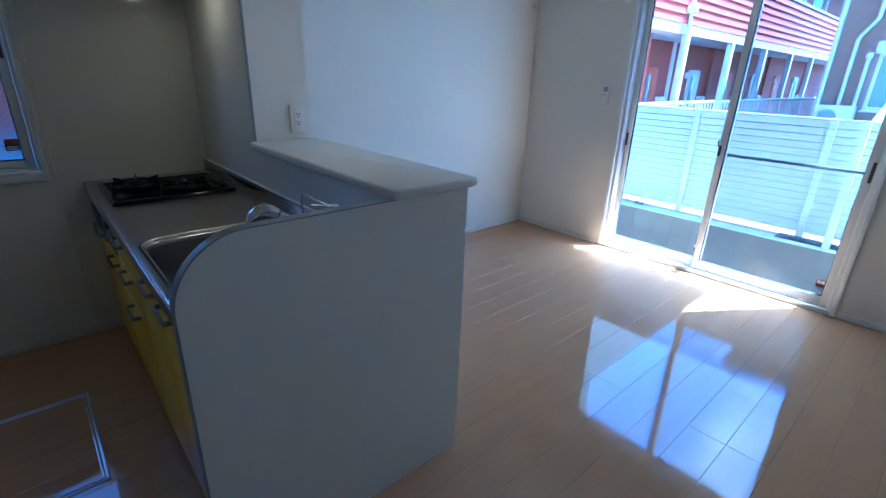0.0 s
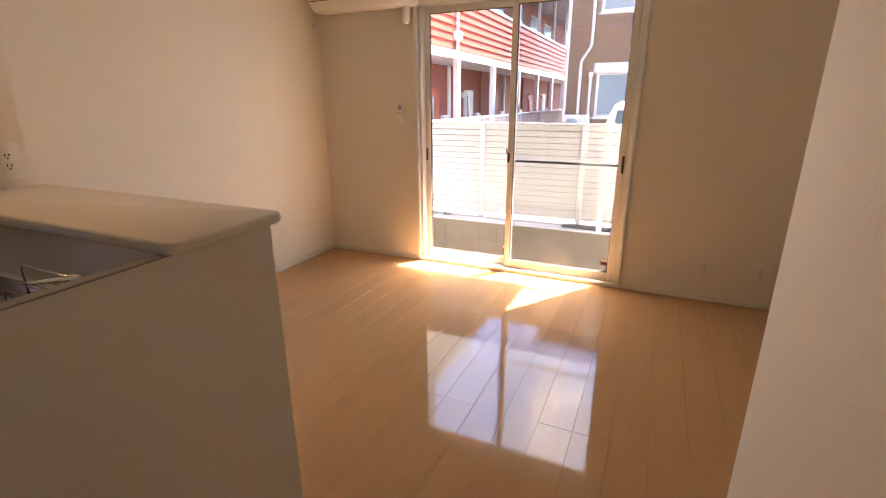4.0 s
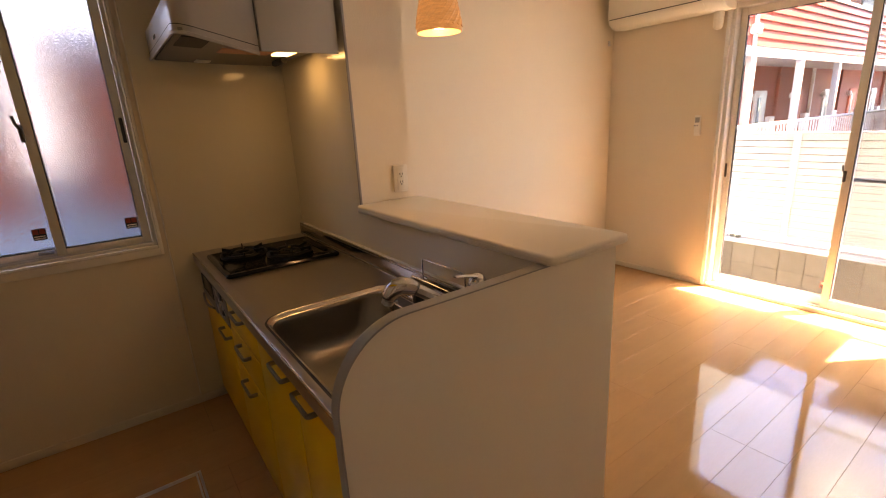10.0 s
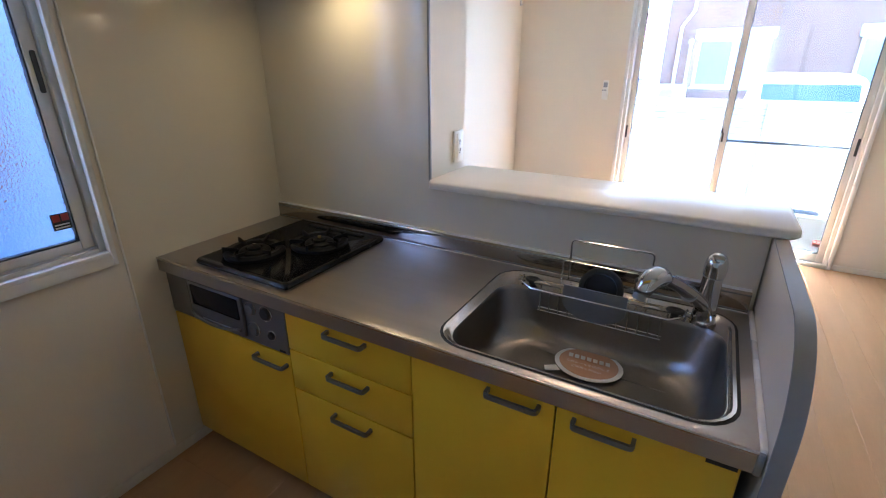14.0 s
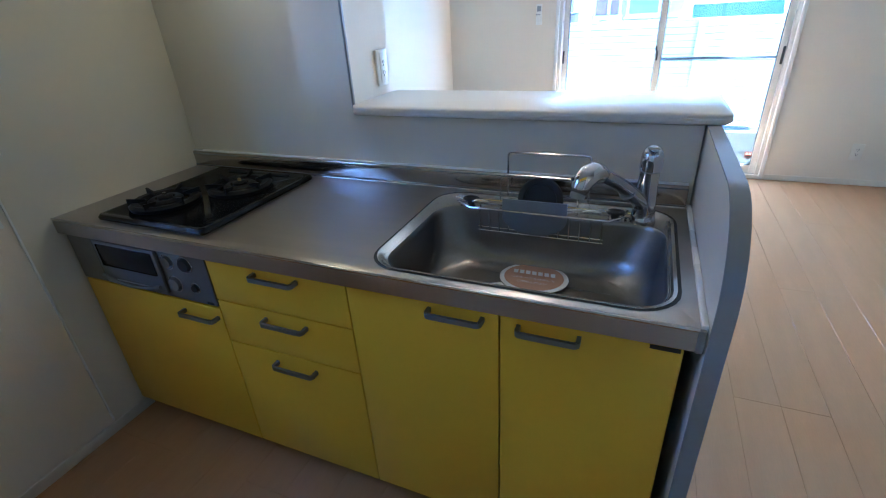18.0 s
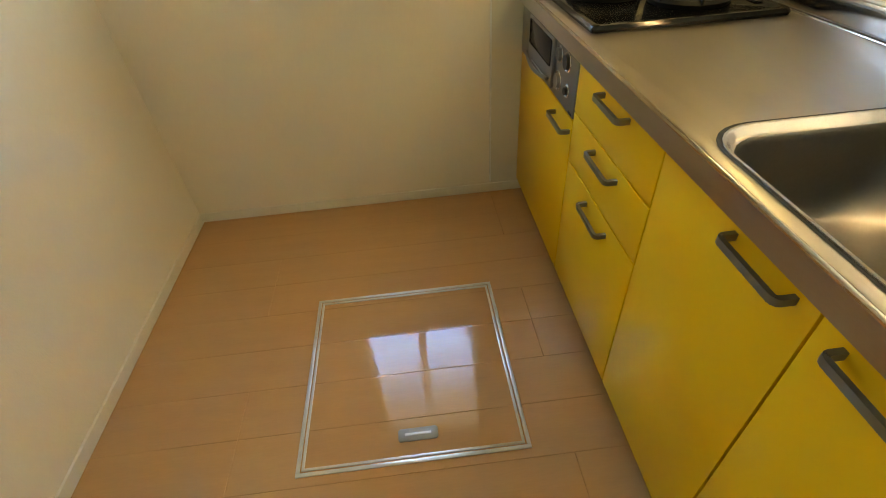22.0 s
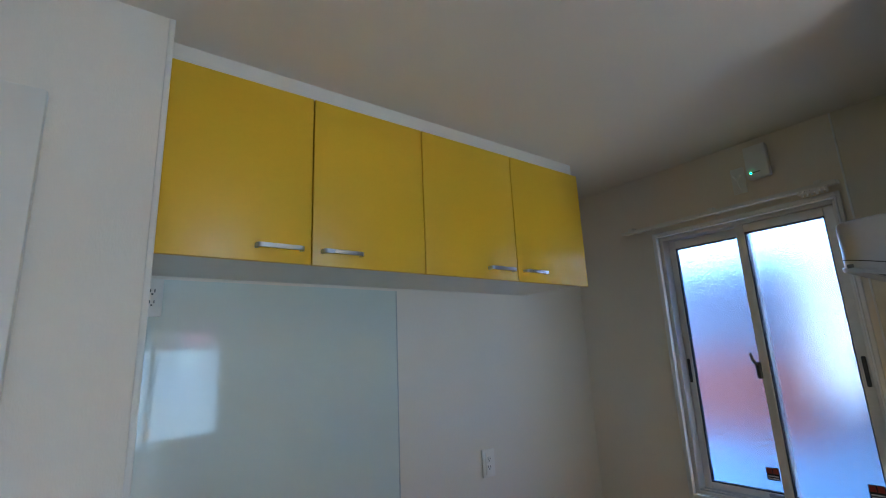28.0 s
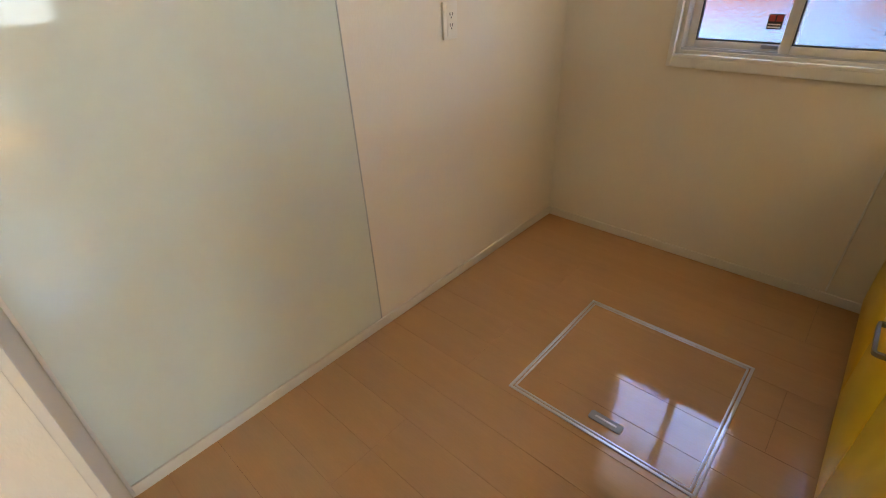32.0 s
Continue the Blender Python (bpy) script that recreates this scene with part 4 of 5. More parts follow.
# ---- range hood ----
hood = thing("range_hood", (-0.29, -0.375, 1.65), "grey range hood with sloping canopy and lit lamp", "range hood")
HY = -0.752
out_line = [(-0.300, HY), (-0.498, HY)]
out_line += [(-0.498 + 0.062 * math.cos(a), HY + 0.062 + 0.062 * math.sin(a)) for a in (radians(-90 - 9 * k) for k in range(1, 11))]
out_line += [(-0.560, -0.006)]


def hood_z(x):
    return 1.652 + max(0.0, min(1.0, (-0.300 - x) / 0.277)) * 0.070


def hood_band(rows, close_top=False):
    """Skins round the canopy's outline: rows of (outward offset, height as a function of x)."""
    bm = bmesh.new()
    loops = []
    for off, zf in rows:
        loop = []
        for i, (px, py) in enumerate(out_line):
            p, q = out_line[max(i - 1, 0)], out_line[min(i + 1, len(out_line) - 1)]
            d = Vector((q[0] - p[0], q[1] - p[1])).normalized()
            loop.append(bm.verts.new((px + d.y * off, py - d.x * off, zf(px))))
        loops.append(loop)
    fs = []
    for u, v in zip(loops, loops[1:]):
        fs += [bm.faces.new((u[k], u[k + 1], v[k + 1], v[k])) for k in range(len(u) - 1)]
    if close_top:
        far = bm.verts.new((-0.300, -0.006, rows[-1][1](-0.3)))
        fs.append(bm.faces.new(loops[-1] + [far]))
    bmesh.ops.recalc_face_normals(bm, faces=fs)
    return bm


part("canopy", hood_band([(0.0, hood_z), (0.0, lambda x: 1.822), (0.003, lambda x: 1.829), (0.009, lambda x: 1.832)], True), HOODGREY, hood, "grey sloping canopy with a rounded corner", smooth=35)
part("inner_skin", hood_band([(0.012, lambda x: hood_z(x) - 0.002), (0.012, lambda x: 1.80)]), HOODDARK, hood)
part("rim", hood_band([(0.012, lambda x: hood_z(x) - 0.003), (-0.002, lambda x: hood_z(x) - 0.012), (-0.005, lambda x: hood_z(x) - 0.008), (-0.005, lambda x: hood_z(x) - 0.001), (0.0, lambda x: hood_z(x) + 0.001)]), HOODGREY, hood, smooth=50)
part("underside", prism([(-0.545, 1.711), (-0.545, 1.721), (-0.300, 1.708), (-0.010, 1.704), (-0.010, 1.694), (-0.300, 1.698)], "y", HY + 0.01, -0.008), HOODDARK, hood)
part("filter", prism([(-0.525, 1.706), (-0.525, 1.714), (-0.430, 1.709), (-0.430, 1.701)], "y", -0.66, -0.45), DARK, hood, "dark intake slot")
part("label", prism([(-0.360, 1.6975), (-0.360, 1.704), (-0.160, 1.700), (-0.160, 1.6935)], "y", -0.48, -0.37), PINKLB, hood, "orange caution label")
part("label", prism([(-0.395, 1.6985), (-0.395, 1.706), (-0.335, 1.703), (-0.335, 1.6955)], "y", -0.12, -0.05), PAPERW, hood, "white rating label")
for k in range(4):
    part("button", box(-0.562, -0.559, -0.25 - 0.018 * k, -0.24 - 0.018 * k, 1.757, 1.770, 0.001), DARK, hood)
part("lamp_lens", box(-0.146, -0.072, -0.58, -0.39, 1.688, 1.698, 0.003), HOODLIT, hood, "lit rectangular hood lamp")
part("grease_cup", tube([(-0.075, -0.34, 1.682), (-0.075, -0.20, 1.682)], 0.014, 10), DARK, hood)
cover = part("cover", box(-0.298, -0.008, HY, -0.006, 1.840, CE - 0.002), HOODFRONT, hood, "dark front cover of the duct box")
part("lower_side_panel", box(-0.296, -0.002, HY - 0.012, HY, 1.654, 2.098, 0.002), CABGREY, hood)
part("upper_side_panel", box(-0.296, -0.002, HY - 0.012, HY, 2.104, CE - 0.004, 0.002), CABGREY, hood)
part("flange", box(-0.322, -0.300, HY - 0.010, HY + 0.004, 1.838, CE - 0.004, 0.001), CABGREY, hood)
part("seam", hood_band([(-0.0012, lambda x: hood_z(x) + 0.018), (-0.0012, lambda x: hood_z(x) + 0.0205)]), DARK, hood, "thin dark seam round the canopy")
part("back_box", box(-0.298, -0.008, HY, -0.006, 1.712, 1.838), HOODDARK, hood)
area_lamp("hood_light", (-0.109, -0.485, 1.686), (-0.109, -0.485, 0.8), 0.07, 0.18, 0.024, (1.0, 0.76, 0.42))

# ---- wall cupboards in the recess ----
CX = -1.527
edges_y = [-2.166, -1.772, -1.370, -0.925, -0.480]
for k in range(2):
    ya, yb = edges_y[2 * k], edges_y[2 * k + 2]
    cb = thing("wall_cupboard", ((XW + CX) / 2, (ya + yb) / 2, 1.82), "glossy yellow two-door wall cupboard hung under the ceiling", "wall cupboard", "wall cupboards in the recess")
    part("body", box(XW + 0.001, CX - 0.016, ya + 0.001, yb - 0.001, 1.822, 2.345), WHITEBOARD, cb)
    part("front_edge", box(CX - 0.015, CX - 0.008, ya + 0.003, yb - 0.003, 1.832, 2.340), DARK, cb, "dark carcass edge behind the doors")
    for j in range(2):
        a, b = edges_y[2 * k + j], edges_y[2 * k + j + 1]
        dr = part("door", box(CX, CX + 0.018, a + 0.0022, b - 0.0022, 1.812, 2.342, 0.0012), YELLOW, cb, "glossy yellow front")
        hy = b - 0.028 if (j == 0) else a + 0.028
        h2 = hy - 0.132 if j == 0 else hy + 0.132
        part("handle", bow(CX + 0.018, min(hy, h2), max(hy, h2), 1.853, 1, 0.028), SILVER, dr, "silver bow handle")
solo("cupboard_filler", box(XW + 0.001, CX - 0.012, -2.166, -0.480, 2.346, CE - 0.001), WHITEBOARD, "white filler between cupboards and ceiling", "trim", kind="structure")


# ---- small fixed things ----
def outlet(at, turn, label, category="wall outlet", rows=2, w=0.072, h=0.118):
    """A white outlet plate that faces -y before it is turned about z."""
    o = new("wall_outlet")
    LOC[o] = Vector((0, 0, 0))
    tagged(o, label, category, "wall outlets")
    part("plate", box(-w / 2, w / 2, -0.009, 0.0, -h / 2, h / 2, 0.004), CREAMPL, o)
    part("insert", box(-0.019, 0.019, -0.011, -0.008, -0.048, 0.048, 0.001), CREAMPL, o)
    for r in range(rows):
        z = (r - (rows - 1) / 2) * 0.034
        part("socket", box(-0.0145, 0.0145, -0.0118, -0.0108, z - 0.0135, z + 0.0135, 0.0004), CREAMPL, o)
        for dx in (-0.006, 0.006):
            part("slot", box(dx - 0.0014, dx + 0.0014, -0.0124, -0.0115, z - 0.002, z + 0.008), DARK, o)
        part("earth_hole", box(-0.0025, 0.0025, -0.0124, -0.0115, z - 0.010, z - 0.005), DARK, o)
    o.matrix_world = Matrix.Translation(at) @ Matrix.Rotation(radians(turn), 4, "Z")
    return o


outlet((0.222, -0.776, 1.147), 0, "white wall outlet on the partition beside the bar")
outlet((XE, -3.098, 0.245), -90, "white wall outlet low on the window wall", rows=2)
o2 = outlet((XE, -3.42, 0.245), -90, "wide white outlet with aerial socket low on the window wall", rows=2, w=0.118)
part("aerial_socket", lathe(0, 0, [(0.006, 0.0), (0.006, 0.008), (0.0, 0.009)], 12), SILVER, o2).matrix_local = Matrix.Translation((0.038, -0.010, 0.01)) @ Matrix.Rotation(radians(90), 4, "X")
outlet((XW + 0.006, -2.128, 1.752), 90, "white wall outlet under the wall cupboards", rows=2, w=0.058)
outlet((XW, -0.793, 1.062), 90, "white wall outlet beside the recess panel", rows=2)

rc = thing("remote_control", (XE - 0.01, -0.772, 1.19), "white air conditioner remote in a wall holder", "remote control")
part("holder", box(XE - 0.014, XE, -0.796, -0.748, 1.165, 1.235, 0.004), PLASTIC, rc)
part("remote", box(XE - 0.022, XE - 0.008, -0.794, -0.750, 1.18, 1.315, 0.004), PLASTIC, rc)
part("display", box(XE - 0.0235, XE - 0.022, -0.788, -0.756, 1.262, 1.300, 0.001), GREYPL, rc)
for k in range(3):
    part("button", box(XE - 0.024, XE - 0.022, -0.781 + 0.012 * k, -0.773 + 0.012 * k, 1.235, 1.245, 0.001), GREYPL, rc)

# air conditioner
ac = thing("air_conditioner", (XE - 0.1, -0.52, 2.0), "ivory wall-mounted air conditioner near the ceiling", "air conditioner")
A0, A1 = -0.955, -0.085
acp = [(XE, 2.005), (XE, 2.27), (XE - 0.16, 2.27), (XE - 0.195, 2.255), (XE - 0.205, 2.225), (XE - 0.205, 2.075), (XE - 0.190, 2.04), (XE - 0.150, 2.01), (XE - 0.10, 2)]
part("body", prism(acp, "y", A0, A1, 0.008), ACWHITE, ac)
part("front_panel", box(XE - 0.212, XE - 0.203, A0 + 0.13, A1 - 0.012, 2.07, 2.255, 0.004), ACWHITE, ac)
part("seam", box(XE - 0.214, XE - 0.2115, A0 + 0.15, A1 - 0.04, 2.22, 2.225), DARK, ac)
part("louvre", prism([(XE - 0.208, 2.068), (XE - 0.200, 2.042), (XE - 0.155, 2.01), (XE - 0.157, 2.016), (XE - 0.202, 2.048), (XE - 0.205, 2.068)], "y", A0 + 0.13, A1 - 0.02), ACWHITE, ac)
part("slot", box(XE - 0.2125, XE - 0.208, A0 + 0.13, A1 - 0.02, 2.066, 2.071), DARK, ac)
part("sensor", box(XE - 0.2075, XE - 0.204, A0 + 0.03, A0 + 0.045, 2.075, 2.095, 0.002), DARK, ac)
part("sensor", box(XE - 0.2075, XE - 0.204, A0 + 0.10, A0 + 0.108, 2.075, 2.083, 0.001), DARK, ac)
part("drain_cover", tube([(XE - 0.045, -0.865, 2.01), (XE - 0.045, -0.865, 1.905), (XE - 0.045, -0.865, 1.888)], 0.03, 16, radii=[0.033, 0.031, 0.018]), ACWHITE, ac)
hk = thing("picture_hook", (XE - 0.05, -0.008, 1.90), "small grey hook on the wall under the air conditioner", "hook")
part("plate", box(XE - 0.07, XE - 0.045, -0.008, 0.0, 1.90, 1.94, 0.002), SILVER, hk)
part("hook", tube([(XE - 0.057, -0.008, 1.91), (XE - 0.057, -0.020, 1.905), (XE - 0.057, -0.024, 1.915)], 0.003), SILVER, hk)

# curtain rails
def rail(name, axis, a0, a1, d, z, label, gliders_at):
    r = thing(name, ((a0 + a1) / 2, d, z) if axis == "x" else (d, (a0 + a1) / 2, z), label, "curtain rail")
    s = -1
    for off, dz in ((0.035, 0.0), (0.075, -0.006)):
        if axis == "x":
            part("track", box(a0, a1, d - off - 0.008, d - off + 0.004, z + dz - 0.008, z + dz + 0.008, 0.002), SASH, r)
        else:
            part("track", box(d - off - 0.008, d - off + 0.004, a0, a1, z + dz - 0.008, z + dz + 0.008, 0.002), SASH, r)
    for k in range(3):
        a = a0 + (a1 - a0) * (0.06 + 0.44 * k)
        b = (a - 0.012, a + 0.012, d - 0.085, d, z - 0.004, z + 0.014) if axis == "x" else (d - 0.085, d, a - 0.012, a + 0.012, z - 0.004, z + 0.014)
        part("bracket", box(*b, 0.002), SASH, r)
    for k in range(6):
        a = gliders_at + 0.016 * k
        for off in (0.035, 0.075):
            b = (a - 0.004, a + 0.004, d - off - 0.006, d - off + 0.002, z - 0.028, z - 0.008) if axis == "x" else (d - off - 0.006, d - off + 0.002, a - 0.004, a + 0.004, z - 0.028, z - 0.008)
            part("glider", box(*b, 0.001), PLASTIC, r)
    return r


rail("curtain_rail", "x", -1.56, -0.66, 0.0, 2.119, "slim ivory double curtain rail above the kitchen window", -0.78)
rail("curtain_rail", "y", -2.64, -0.84, XE, 2.105, "slim ivory double curtain rail above the glass door", -2.62)

# gas alarm and hook above the kitchen window
al = thing("gas_alarm", (-0.915, -0.02, 2.225), "white gas alarm with a green light above the window", "gas alarm")
part("body", box(-0.958, -0.872, -0.034, 0.0, 2.225, 2.372, 0.006), PLASTIC, al)
part("led", box(-0.944, -0.938, -0.036, -0.033, 2.247, 2.253, 0.001), GREENLED, al, "green pilot light")
part("slot", box(-0.936, -0.905, -0.0355, -0.033, 2.249, 2.252), DARK, al)
part("vent", lathe(0, 0, [(0.008, 0), (0.008, 0.002), (0.0, 0.002)], 16), GREYPL, al).matrix_local = Matrix.Translation((0.0, -0.014, 0.078)) @ Matrix.Rotation(radians(90), 4, "X")
kh = thing("wall_hook", (-1.0, -0.01, 2.18), "white plastic hook plate on the wall", "hook")
part("plate", box(-1.030, -0.975, -0.007, 0.0, 2.182, 2.300, 0.003), PLASTIC, kh)
part("hook", tube([(-1.003, -0.007, 2.20), (-1.003, -0.022, 2.21), (-1.003, -0.028, 2.235), (-1.018, -0.024, 2.262)], 0.005), PLASTIC, kh)
part("hook", tube([(-1.003, -0.028, 2.235), (-0.988, -0.024, 2.262)], 0.005), PLASTIC, kh)

# ---- lamps ----
pend = thing("pendant_lamp", (0.10, -1.29, 1.65), "lit pendant lamp with a carved wood shade over the bar", "pendant lamp")
pp = [(0.071, 1.650), (0.0705, 1.664), (0.067, 1.695), (0.060, 1.73), (0.050, 1.765), (0.040, 1.795), (0.034, 1.815), (0.032, 1.822), (0.0, 1.824), (0.0, 1.819), (0.030, 1.817), (0.036, 1.793), (0.046, 1.763), (0.056, 1.728), (0.063, 1.694), (0.0665, 1.664), (0.067, 1.650), (0.071, 1.650)]
part("shade", lathe(0.10, -1.29, pp, 40), SHADE, pend, "carved wood shade with slanting ridges")
ridges = bmesh.new()
for k in range(20):
    a0 = 2 * math.pi * k / 20
    pts = []
    for j in range(9):
        z = 1.664 + 0.011 * j
        rr = 0.0700 - 0.0190 * max(0.0, (z - 1.66) / 0.1) ** 1.25
        a = a0 + 0.15 * j
        pts.append((0.10 + rr * math.cos(a), -1.29 + rr * math.sin(a), z))
    tube(pts, 0.0042, 6, bm=ridges)
part("ridges", ridges, SHADE, pend)
part("bulb", lathe(0.10, -1.29, [(0.0, 1.660), (0.025, 1.664), (0.036, 1.68), (0.036, 1.70), (0.02, 1.735), (0.012, 1.76), (0.0, 1.76)], 20), BULB, pend, "glowing bulb")
part("cord", tube([(0.10, -1.29, 1.82), (0.10, -1.29, 2.36)], 0.003, 8), DARK, pend)
part("canopy", lathe(0.10, -1.29, [(0.0, 2.335), (0.030, 2.340), (0.045, 2.352), (0.047, CE - 0.001)], 28), PLASTIC, pend)
pl = new("pendant_light", bpy.data.lights.new("pendant_light", "POINT"))
pl.data.energy, pl.data.color, pl.data.shadow_soft_size = 0.075, (1.0, 0.72, 0.42), 0.004
pl.location = (0.10, -1.29, 1.6565)

cl = thing("ceiling_lamp", (1.76, -1.70, 2.29), "round white ceiling lamp with domed diffuser", "ceiling lamp")
part("base", lathe(1.76, -1.70, [(0.17, CE - 0.001), (0.17, CE - 0.035), (0.10, CE - 0.04), (0.0, CE - 0.04)], 40), DARK, cl)
part("ring", lathe(1.76, -1.70, [(0.265, CE - 0.030), (0.300, CE - 0.045), (0.305, CE - 0.065), (0.275, CE - 0.075), (0.255, CE - 0.070), (0.25, CE - 0.035), (0.265, CE - 0.030)], 56), DIFFUSER, cl, "white plastic ring")
part("diffuser", lathe(1.76, -1.70, [(0.256, CE - 0.060), (0.250, CE - 0.080), (0.21, CE - 0.102), (0.14, CE - 0.118), (0.06, CE - 0.126), (0.0, CE - 0.127)], 56), DIFFUSER, cl, "milky domed diffuser")

hr = thing("laundry_rail", (2.65, -1.65, 2.37), "white ceiling-mounted laundry rail in front of the window", "laundry rail")
part("base", box(2.615, 2.690, -2.345, -0.945, CE - 0.022, CE - 0.001, 0.003), PLASTIC, hr)
part("pole", tube([(2.652, -2.25, CE - 0.032), (2.652, -1.12, CE - 0.032)], 0.011, 12), SILVER, hr, "silver pole")
for yy in (-2.30, -1.10):
    part("end_block", box(2.628, 2.676, yy - 0.04, yy + 0.04, CE - 0.046, CE - 0.02, 0.004), PLASTIC, hr)
part("catch", box(2.640, 2.664, -1.66, -1.64, CE - 0.05, CE - 0.03, 0.002), GREYPL, hr)

# ---- floor hatch ----
hx0, hx1, hy0, hy1 = -1.350, -0.752, -1.178, -0.574
hatch = thing("floor_hatch", ((hx0 + hx1) / 2, (hy0 + hy1) / 2, 0.0), "square underfloor storage hatch with aluminium frame", "floor hatch")
for b in ((hx0, hx1, hy0, hy0 + 0.010), (hx0, hx1, hy1 - 0.010, hy1), (hx0, hx0 + 0.010, hy0 + 0.010, hy1 - 0.010), (hx1 - 0.010, hx1, hy0 + 0.010, hy1 - 0.010)):
    part("frame", box(*b, -0.004, 0.0035, 0.001), ALU, hatch)
g = 0.014
for b in ((hx0 + g, hx1 - g, hy0 + g, hy0 + g + 0.007), (hx0 + g, hx1 - g, hy1 - g - 0.007, hy1 - g), (hx0 + g, hx0 + g + 0.007, hy0 + g + 0.007, hy1 - g - 0.007), (hx1 - g - 0.007, hx1 - g, hy0 + g + 0.007, hy1 - g - 0.007)):
    part("lid_frame", box(*b, -0.004, 0.003, 0.001), ALU, hatch)
part("handle_plate", rings_mesh([(-1.090, -0.985, -1.120, -1.085, 0.008, 0.0), (-1.090, -0.985, -1.120, -1.085, 0.008, 0.003), (-1.087, -0.988, -1.117, -1.088, 0.007, 0.004)], False, True), GREYPL, hatch, "grey flush oval pull")
part("handle_slot", box(-1.072, -1.003, -1.106, -1.099, 0.0035, 0.0048, 0.0005), ALU, hatch)

# ---- outdoors ----
G = -0.40
ground = solo("ground", box(-60, 400, -300, 300, G - 0.3, G), ASPHALT, "grey paved ground round the houses", "ground", kind="structure", at=(0, 0, G), smooth=None)
solo("pavement", box(2.98, 3.93, -8, 5, G, G + 0.02), CONCRETE, "pale concrete strip beside the house", "pavement", kind="structure")
solo("pavement", box(4.09, 14.4, -14, 2.4, G, G + 0.012), CONCRETE, "pale concrete parking yard", "pavement", kind="structure")
eave = solo("eave", box(2.98, 3.727, -2.664, 4.5, 2.48, 2.62, 0.004), SOFFIT, "beige balcony slab above the glass door", "balcony", kind="structure")
solo("eave", box(-2.60, 2.40, 0.14, 1.00, 2.56, 2.66, 0.004), WHITEEXT, "narrow white eave above the kitchen window", "eave", kind="structure")
solo("upper_storey", box(-2.05, 2.98, -4.85, 0.14, CE + 0.13, 7.2), WHITEEXT, "plain upper storey of the house", "house", kind="structure", smooth=None)
solo("house_foundation", box(-2.05, 2.99, -4.85, 0.14, G, -0.14), CONCRETE, "grey concrete house foundation", "foundation", kind="structure")

bw = thing("block_wall", (4.0, -2, G), "low grey concrete block wall with stained faces", "block wall", kind="structure")
blk = shared("block", box(-0.075, 0.075, -0.0962, 0.0962, -0.0942, 0.0942, 0.002, 1), BLOCK)
for row in range(3):
    for k in range(47):
        piece("block", blk, bw, (4.005, 2.55 - 0.196 * k, 0.010 - 0.192 * row))
part("mortar", box(3.9335, 4.065, -6.7, 2.8, G, 0.100), BLOCKJOINT, bw)
part("cap", box(3.925, 4.085, -6.8, 2.8, 0.106, 0.114, 0.002), FENCE, bw, "pale mortar capping")
solo("ledge", box(4.087, 4.60, -6.8, 2.8, G + 0.012, 0.110), GRAVEL, "pale gravel strip behind the block wall", "ground", kind="structure")
solo("cover_plate", box(4.005, 4.165, -2.62, -1.915, 0.1145, 0.124, 0.003), IRONPLATE, "dark flat cover plate lying on the block wall", "cover plate")
rng = random.Random(4)
weed = bmesh.new()
for k in range(34):
    wx, wy = 4.06 + rng.uniform(-0.03, 0.03), -0.60 + rng.uniform(-0.10, 0.10)
    way, tall = rng.uniform(0, 6.28), rng.uniform(0.025, 0.065)
    c, n = math.cos(way), math.sin(way)
    foot, mid, tip = Vector((wx, wy, 0.113)), Vector((wx + c * 0.015, wy + n * 0.015, 0.113 + tall * 0.7)), Vector((wx + c * 0.04, wy + n * 0.04, 0.113 + tall))
    side = Vector((-n, c, 0)) * 0.0045
    a, b, d, f, g = [weed.verts.new(v) for v in (foot - side * 0.4, foot + side * 0.4, mid + side, mid - side, tip)]
    weed.faces.new((a, b, d, f))
    weed.faces.new((f, d, g))
solo("weed", weed, WEEDLEAF, "small dry weed growing at the foot of the fence", "weed", smooth=None)

FX0 = 4.20
fence = thing("louvre_fence", (FX0, -2, 0.114), "white aluminium louvre fence behind the block wall", "fence")
slat = shared("slat", prism([(-0.014, -0.0260), (0.004, -0.0260), (0.010, 0.0260), (0.002, 0.0260)], "y", -0.51, 0.51), FENCE)
bay = 1.045
for k in range(7):
    yy = 1.085 + bay - bay * k
    part("post", box(FX0 - 0.030, FX0 + 0.015, yy - 0.026, yy + 0.026, 0.110, 1.112, 0.003), FENCE, fence)
    if k < 6:
        for j in range(15):
            piece("slat", slat, fence, (FX0, yy - bay / 2, 0.222 + 0.0605 * j))
        # dark sheet behind the slats: the shade of the gaps as colour
        part("backing", box(FX0 + 0.010, FX0 + 0.014, yy - bay + 0.02, yy - 0.02, 0.195, 1.10), GAPSHADE, fence, "dark sheet standing in for the shade between the louvres")
        part("bottom_rail", box(FX0 - 0.018, FX0 + 0.012, yy - bay + 0.02, yy - 0.02, 0.160, 0.193, 0.002), FENCE, fence)
part("top_rail", box(FX0 - 0.025, FX0 + 0.020, 1.085 + bay - 6 * bay, 1.085 + bay, 1.098, 1.115, 0.002), FENCE, fence)
solo("fence_post", box(3.955, 3.995, -2.305, -2.255, 0.114, 1.105, 0.003), FENCE, "white square aluminium post on the block wall", "fence post")

# brown brick-tile house
HX = 14.7
bh = thing("brick_house", (18, -4, G), "two-storey house with brown brick tiles and white trims", "house")
part("wall", box(HX, 23, -9.5, 0.15, G, 6.72), MORTAR, bh)
part("roof", prism([(HX - 0.5, 6.70), (HX - 0.5, 6.87), (19, 8.2), (23.5, 6.87), (23.5, 6.70)], "y", -9.9, 0.5), DARKWIN, bh)


